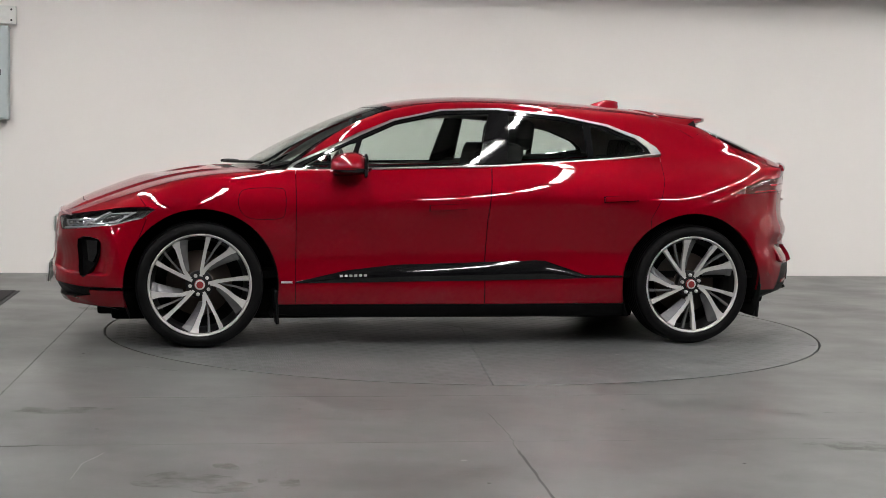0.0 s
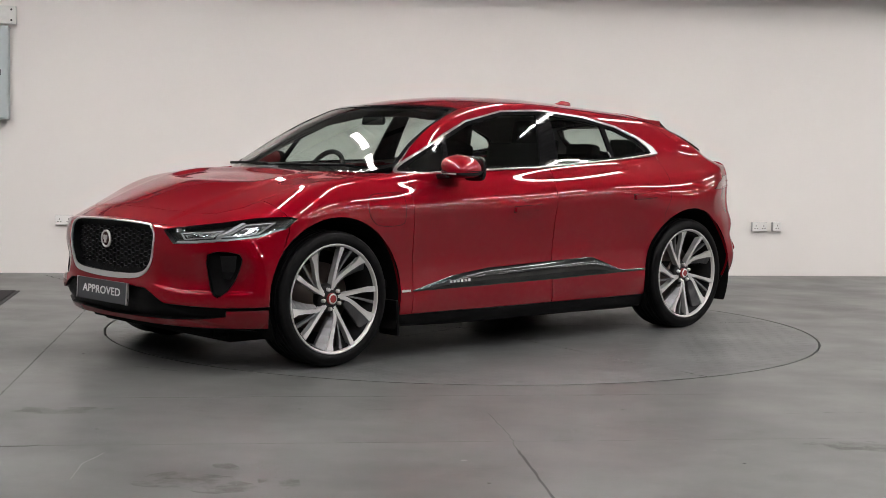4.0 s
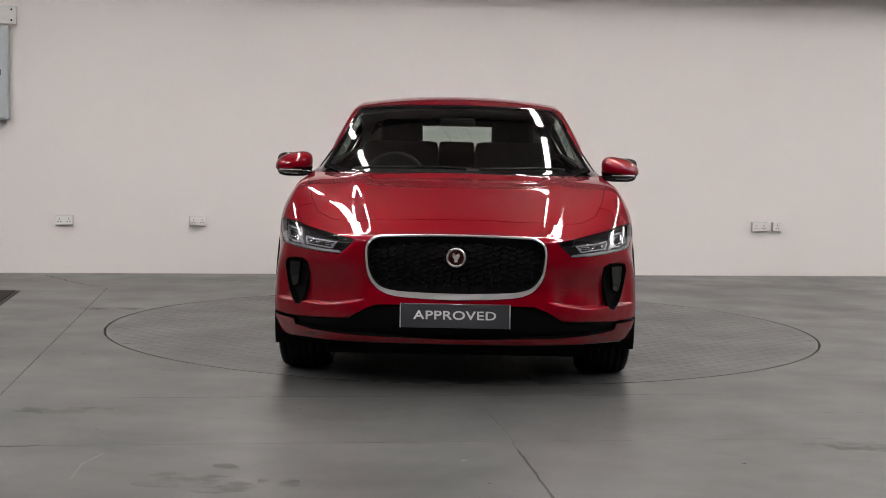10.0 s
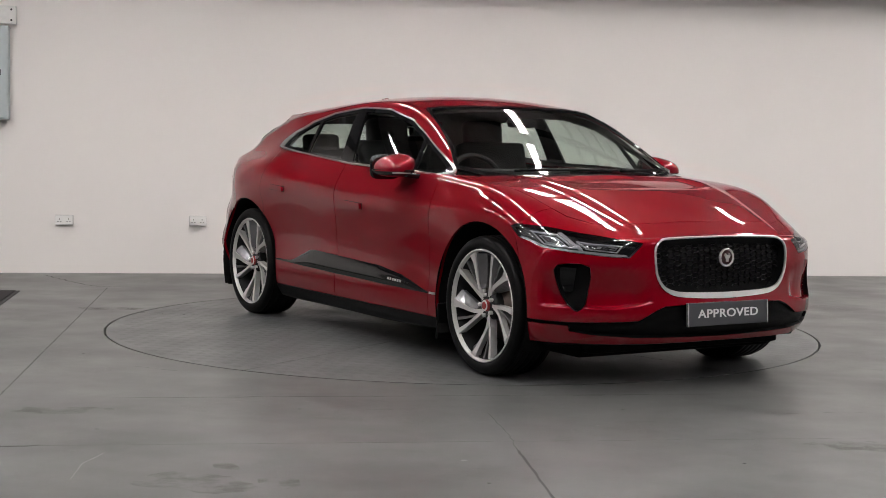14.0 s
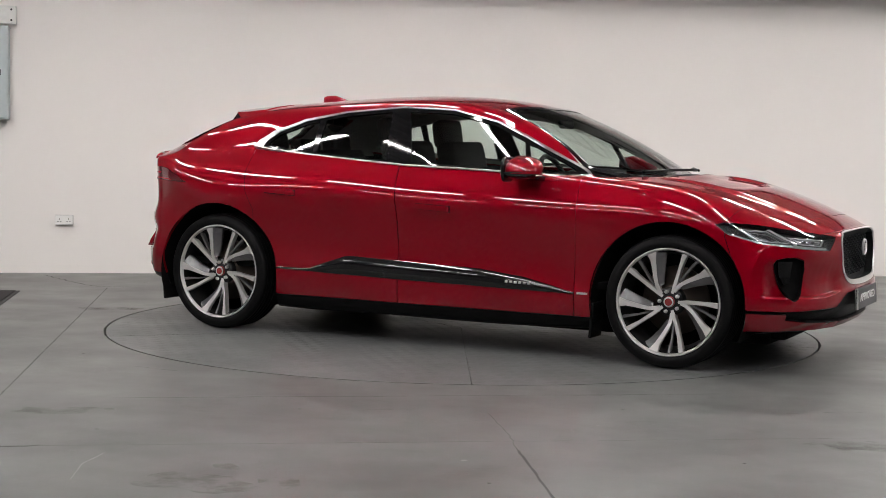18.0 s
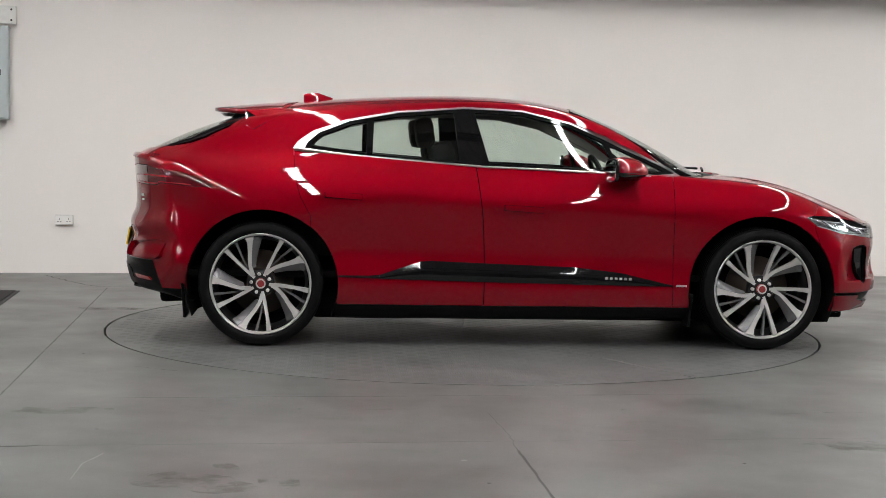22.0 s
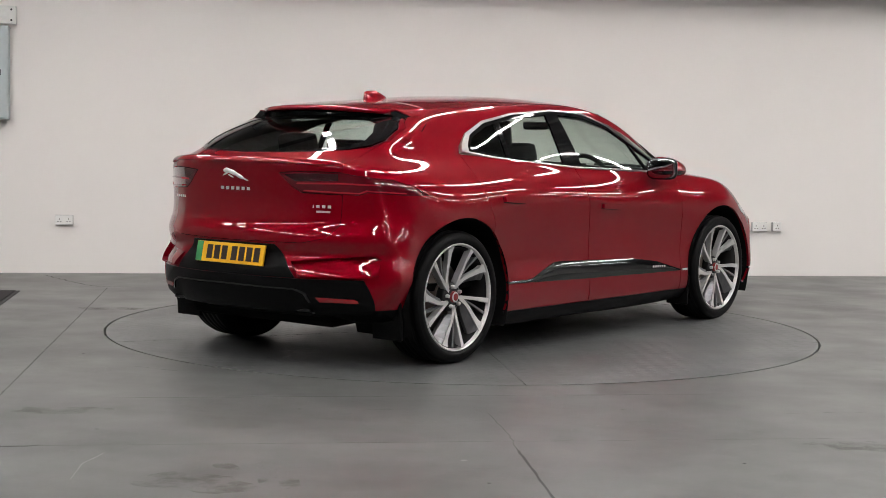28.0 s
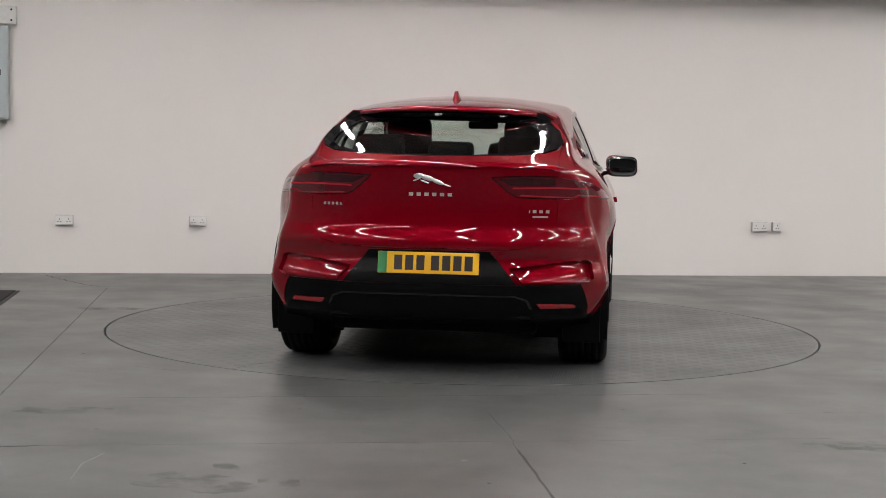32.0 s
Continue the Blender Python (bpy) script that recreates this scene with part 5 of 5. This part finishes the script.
cpair("rear_mud_flap", lambda: box((0.02, 0.20, 0.30), pose(-1.945, 0.775, 0.31, 0, -4, 0), 0.008), BLACK, "black rubber mud flap")
cpair("front_mud_flap", lambda: box((0.02, 0.16, 0.20), pose(1.055, 0.83, 0.235, 0, 4, 0), 0.008), BLACK, "black rubber mud flap")
cpart("rear_diffuser", box((0.05, 1.05, 0.02), pose(-2.25, 0, 0.315, 0, 14, 0), 0.006), BLACK_GLOSS)


def liner(x):
    bm = bmesh.new()
    rows = []
    for k in range(33):
        a = math.radians(-25 + 230 * k / 32)
        c, s = math.cos(a) * 0.445, math.sin(a) * 0.445
        rows.append([bm.verts.new((x + c * f, y, 0.362 + s * f)) for f, y in ((1.0, 0.915), (1.0, 0.52), (0.0, 0.52))])
    for a, b in zip(rows, rows[1:]):
        bm.faces.new((a[0], a[1], b[1], b[0])), bm.faces.new((a[1], a[2], b[2], b[1]))
    return bm


for x in (1.487, -1.487):
    cpair("arch_liner", lambda: liner(x), DARK)

# ---- cabin ----
LINING = mat("pale_headlining", (0.30, 0.285, 0.265), 0.8, 0, 0, 60, 0.1, 0.2, 400)
FABRIC = mat("dark_leather", (0.006, 0.0057, 0.0057), 0.6, 0, 0, 60, 0.2, 0.3, 400, spec=0.2)
skin_part("door_lining", patch([([(1.3, .3), (1.3, 1.03), (.4, 1.04), (-.2, 1.06), (-.85, 1.11), (-1.32, 1.14), (-2.1, 1.1), (-2.1, .3)], XZ)], [(circle(1.487, 0.362, 0.47), XZ), (circle(-1.487, 0.362, 0.47), XZ)], reach=((-9, 9), (0.3, 9), (-9, 9)), lift=-0.06, thick=0.0), FABRIC)
skin_part("headlining", patch([(FRAME, XZ)], [(grow(SCREEN_CLEAR, 0.02), XY), (grow(DLO, -0.024), XZ), (grow(REAR_CLEAR, 0.02), YZ)], reach=((-2.1, 1.02), (-9, 9), (1.08, 9)), lift=-0.03, thick=0.0), LINING)
cpart("cabin_floor", box((3.2, 1.6, 0.04), pose(-0.4, 0, 0.42)), DARK)
cpart("parcel_shelf", box((0.62, 1.3, 0.03), pose(-1.85, 0, 1.02)), FABRIC)
bm = box((0.50, 1.46, 0.24), pose(0.98, 0, 0.90), 0.07)
add_box(bm, (0.22, 0.46, 0.07), pose(0.86, -0.37, 1.03), 0.03)
add_box(bm, (0.05, 0.30, 0.13), pose(0.80, 0.0, 0.99, 0, -20, 0), 0.01)
cpart("dashboard", bm, FABRIC, smooth=False)


def seat_back(x, y, w, h, lean=-14):
    bm = box((0.14, w, h), pose(x, y, 0.62 + h / 2, 0, lean, 0), 0.05)
    return bm


def seat(y):
    e = cpart("front_seat", box((0.52, 0.50, 0.18), pose(-0.05, y, 0.60), 0.06), FABRIC)
    part("backrest", seat_back(-0.36, y, 0.50, 0.60), FABRIC, e, smooth=True)
    part("headrest", box((0.11, 0.28, 0.19), pose(-0.52, y, 1.265, 0, -8, 0), 0.045), FABRIC, e, smooth=True)


seat(0.37), seat(-0.37)
e = cpart("rear_bench", box((0.50, 1.26, 0.18), pose(-0.98, 0, 0.60), 0.06), FABRIC)
part("backrest", box((0.16, 1.26, 0.58), pose(-1.30, 0, 0.86, 0, -18, 0), 0.06), FABRIC, e)
for y in (-0.40, 0.0, 0.40):
    part("headrest", box((0.10, 0.26, 0.13 if y else 0.10), pose(-1.42, y, 1.185 if y else 1.165, 0, -10, 0), 0.035), FABRIC, e)
bm = bmesh.new()
ring = []
for k in range(40):
    a = 2 * math.pi * k / 40
    ring.append([bm.verts.new((0.016 * math.cos(b), (0.178 + 0.016 * math.sin(b)) * math.cos(a), (0.178 + 0.016 * math.sin(b)) * math.sin(a))) for b in np.arange(8) * math.pi / 4])
for k in range(40):
    for j in range(8):
        bm.faces.new((ring[k][j], ring[k][(j + 1) % 8], ring[(k + 1) % 40][(j + 1) % 8], ring[(k + 1) % 40][j]))
add_box(bm, (0.03, 0.32, 0.035), pose(0, 0, 0), 0.01)
add_box(bm, (0.05, 0.12, 0.11), pose(0, 0, -0.01), 0.02)
add_box(bm, (0.03, 0.035, 0.16), pose(0, 0, -0.09), 0.01)
sw = cpart("steering_wheel", bm, FABRIC)
sw.matrix_basis = Matrix.Translation(AXIS) @ pose(0.60, -0.37, 0.975, 0, -24, 0)
cpart("rear_view_mirror", box((0.03, 0.21, 0.055), pose(0.50, 0, 1.335, 0, -10, 0), 0.02), BLACK)

# ---- wheels ----
HUB_Z = 0.366
DISC_STEEL = mat("brake_disc", (0.16, 0.13, 0.115), 0.45, 0.9)


def polar(r, a, y):
    return (-r * math.sin(math.radians(a)), y, r * math.cos(math.radians(a)))


def add_strip(bm, left, right, depth):
    """left, right: lists of (r, angle, y) along the spoke's edges; depth: how far its flanks reach back."""
    a = [bm.verts.new(polar(*p)) for p in left]
    b = [bm.verts.new(polar(*p)) for p in right]
    a2 = [bm.verts.new(polar(p[0], p[1], p[2] - depth)) for p in left]
    b2 = [bm.verts.new(polar(p[0], p[1], p[2] - depth)) for p in right]
    for k in range(len(a) - 1):
        for q in ((a[k], a[k + 1], b[k + 1], b[k]), (a2[k], a2[k + 1], a[k + 1], a[k]), (b[k], b[k + 1], b2[k + 1], b2[k])):
            bm.faces.new(q)
    bm.faces.new((a[0], b[0], b2[0], a2[0])), bm.faces.new((a[-1], a2[-1], b2[-1], b[-1]))


def wheel_meshes():
    out = []
    prof = [(0.272, -0.10), (0.285, -0.125), (0.315, -0.135), (0.345, -0.13), (0.360, -0.115), (0.3655, -0.09)]
    for y in np.linspace(-0.075, 0.075, 5):
        prof += [(0.366, y - 0.014), (0.366, y + 0.010), (0.360, y + 0.011), (0.360, y + 0.0135)]
    prof += [(0.3655, 0.092), (0.360, 0.112), (0.350, 0.124), (0.3475, 0.1245), (0.335, 0.131), (0.318, 0.133), (0.304, 0.128), (0.297, 0.120), (0.294, 0.10)]
    out.append(("tyre", lathe(prof, 96), RUBBER, "black low-profile tyre", True))
    out.append(("rim", lathe([(0.298, 0.112), (0.297, 0.122), (0.294, 0.126), (0.2885, 0.124), (0.286, 0.118), (0.281, 0.105)], 96), ALLOY, "bright turned rim lip", True))
    out.append(("barrel", lathe([(0.276, 0.108), (0.262, 0.06), (0.255, 0.0), (0.262, -0.11), (0.05, -0.11)], 64), ALLOY_DARK, "dark grey wheel barrel", True))
    out.append(("brake_disc", lathe([(0.04, 0.03), (0.09, 0.032), (0.092, -0.02), (0.19, -0.02), (0.19, -0.045), (0.05, -0.045)], 48), DISC_STEEL, "brown-grey steel brake disc", True))
    for u in range(5):
        o = 72 * u
        bm = bmesh.new()
        add_strip(bm, [(0.050, o - 46, 0.085), (0.085, o - 33, 0.088), (0.12, o - 24, 0.092), (0.16, o - 15.5, 0.098), (0.20, o - 9.5, 0.104), (0.245, o - 6, 0.112), (0.281, o - 6, 0.121)],
                  [(0.050, o - 22, 0.085), (0.085, o - 18, 0.088), (0.12, o - 13.5, 0.092), (0.16, o - 7, 0.098), (0.20, o - 2.2, 0.104), (0.245, o + 1.4, 0.112), (0.281, o + 4.5, 0.121)], 0.03)
        out.append(("spoke_edge", bm, ALLOY, "bright turned spoke edge", False))
        bm = bmesh.new()
        add_strip(bm, [(0.10, o - 16, 0.086), (0.12, o - 13.4, 0.088), (0.16, o - 6.9, 0.092), (0.20, o - 2.1, 0.098), (0.245, o + 1.5, 0.104), (0.279, o + 4.6, 0.112)],
                  [(0.10, o - 6, 0.070), (0.12, o - 1.5, 0.062), (0.16, o + 4.5, 0.060), (0.20, o + 9, 0.064), (0.245, o + 12.5, 0.070), (0.279, o + 15.5, 0.082)], 0.02)
        out.append(("spoke_face", bm, SPOKE_GREY, "satin grey spoke face", False))
        bm = bmesh.new()
        add_strip(bm, [(0.045, o + 26, 0.086), (0.12, o + 32.5, 0.094), (0.20, o + 35, 0.106), (0.281, o + 35.8, 0.121)],
                  [(0.045, o + 48, 0.086), (0.12, o + 41.5, 0.094), (0.20, o + 40, 0.106), (0.281, o + 41.5, 0.121)], 0.04)
        out.append(("spoke", bm, ALLOY, "bright turned narrow spoke", False))
        bm = bmesh.new()
        add_strip(bm, [(0.12, o + 42, 0.082), (0.20, o + 48.5, 0.094), (0.279, o + 52, 0.108)], [(0.12, o + 46, 0.082), (0.20, o + 51.5, 0.094), (0.279, o + 55.5, 0.108)], 0.03)
        out.append(("inner_spoke", bm, SPOKE_GREY, "thin grey inner spoke", False))
        bm = lathe([(0.0, 0.104), (0.008, 0.104), (0.0105, 0.100), (0.0105, 0.078)], 10)
        bmesh.ops.translate(bm, verts=bm.verts, vec=polar(0.056, o + 3, 0))
        out.append(("wheel_nut", bm, ALLOY, "", True))
    out.append(("hub", lathe([(0.0, 0.088), (0.060, 0.086), (0.074, 0.080), (0.080, 0.066), (0.080, 0.0)], 40), ALLOY_DARK, "dark hub", True))
    out.append(("hub_cap", lathe([(0.0, 0.106), (0.022, 0.105), (0.028, 0.103), (0.031, 0.097), (0.031, 0.08)], 32), HUB_RED, "dark red and silver hub cap", True))
    out.append(("hub_ring", lathe([(0.0205, 0.1062), (0.0245, 0.1065), (0.0285, 0.1035)], 32), ALLOY, "", True))
    return [(n, mesh_of(n, bm, m, sm), lb) for n, bm, m, lb, sm in out]


SPOKE_GREY = mat("satin_grey_alloy", (0.17, 0.17, 0.175), 0.38, 0.75, 0.2)
HUB_RED = mat("hub_cap_red", (0.30, 0.03, 0.03), 0.3, 0.3, 0.5)
WHEEL = wheel_meshes()
for x, turns in ((1.495, (29, 20)), (-1.495, (7, 13))):
    for sgn, turn in zip((1, -1), turns):
        w = empty("wheel", Matrix.Translation(AXIS) @ pose(x, sgn * (0.783 if x > 0 else 0.778), HUB_Z, 0, 0, 0 if sgn > 0 else 180) @ pose(0, 0, 0, 0, turn, 0))
        w.parent = car
        w["label"] = "five twin-spoke alloy wheel with a low-profile tyre"
        for nm, me, lb in WHEEL:
            ob = new(nm, me)
            ob.parent = w
            if lb:
                ob["label"] = lb


def motions():
    rows = [(0.0, pose(0, 0, 0, 0, 0, 192.2)), (0.5, pose(0, 0, 0, 0, 0, 195.6))]
    rows += [(float(t), pose(0, 0, 0, 0, 0, 191.57 + 7.886 * t)) for t in range(1, 33)]
    walk(car, rows)
    walk(turntable, rows)


motions()
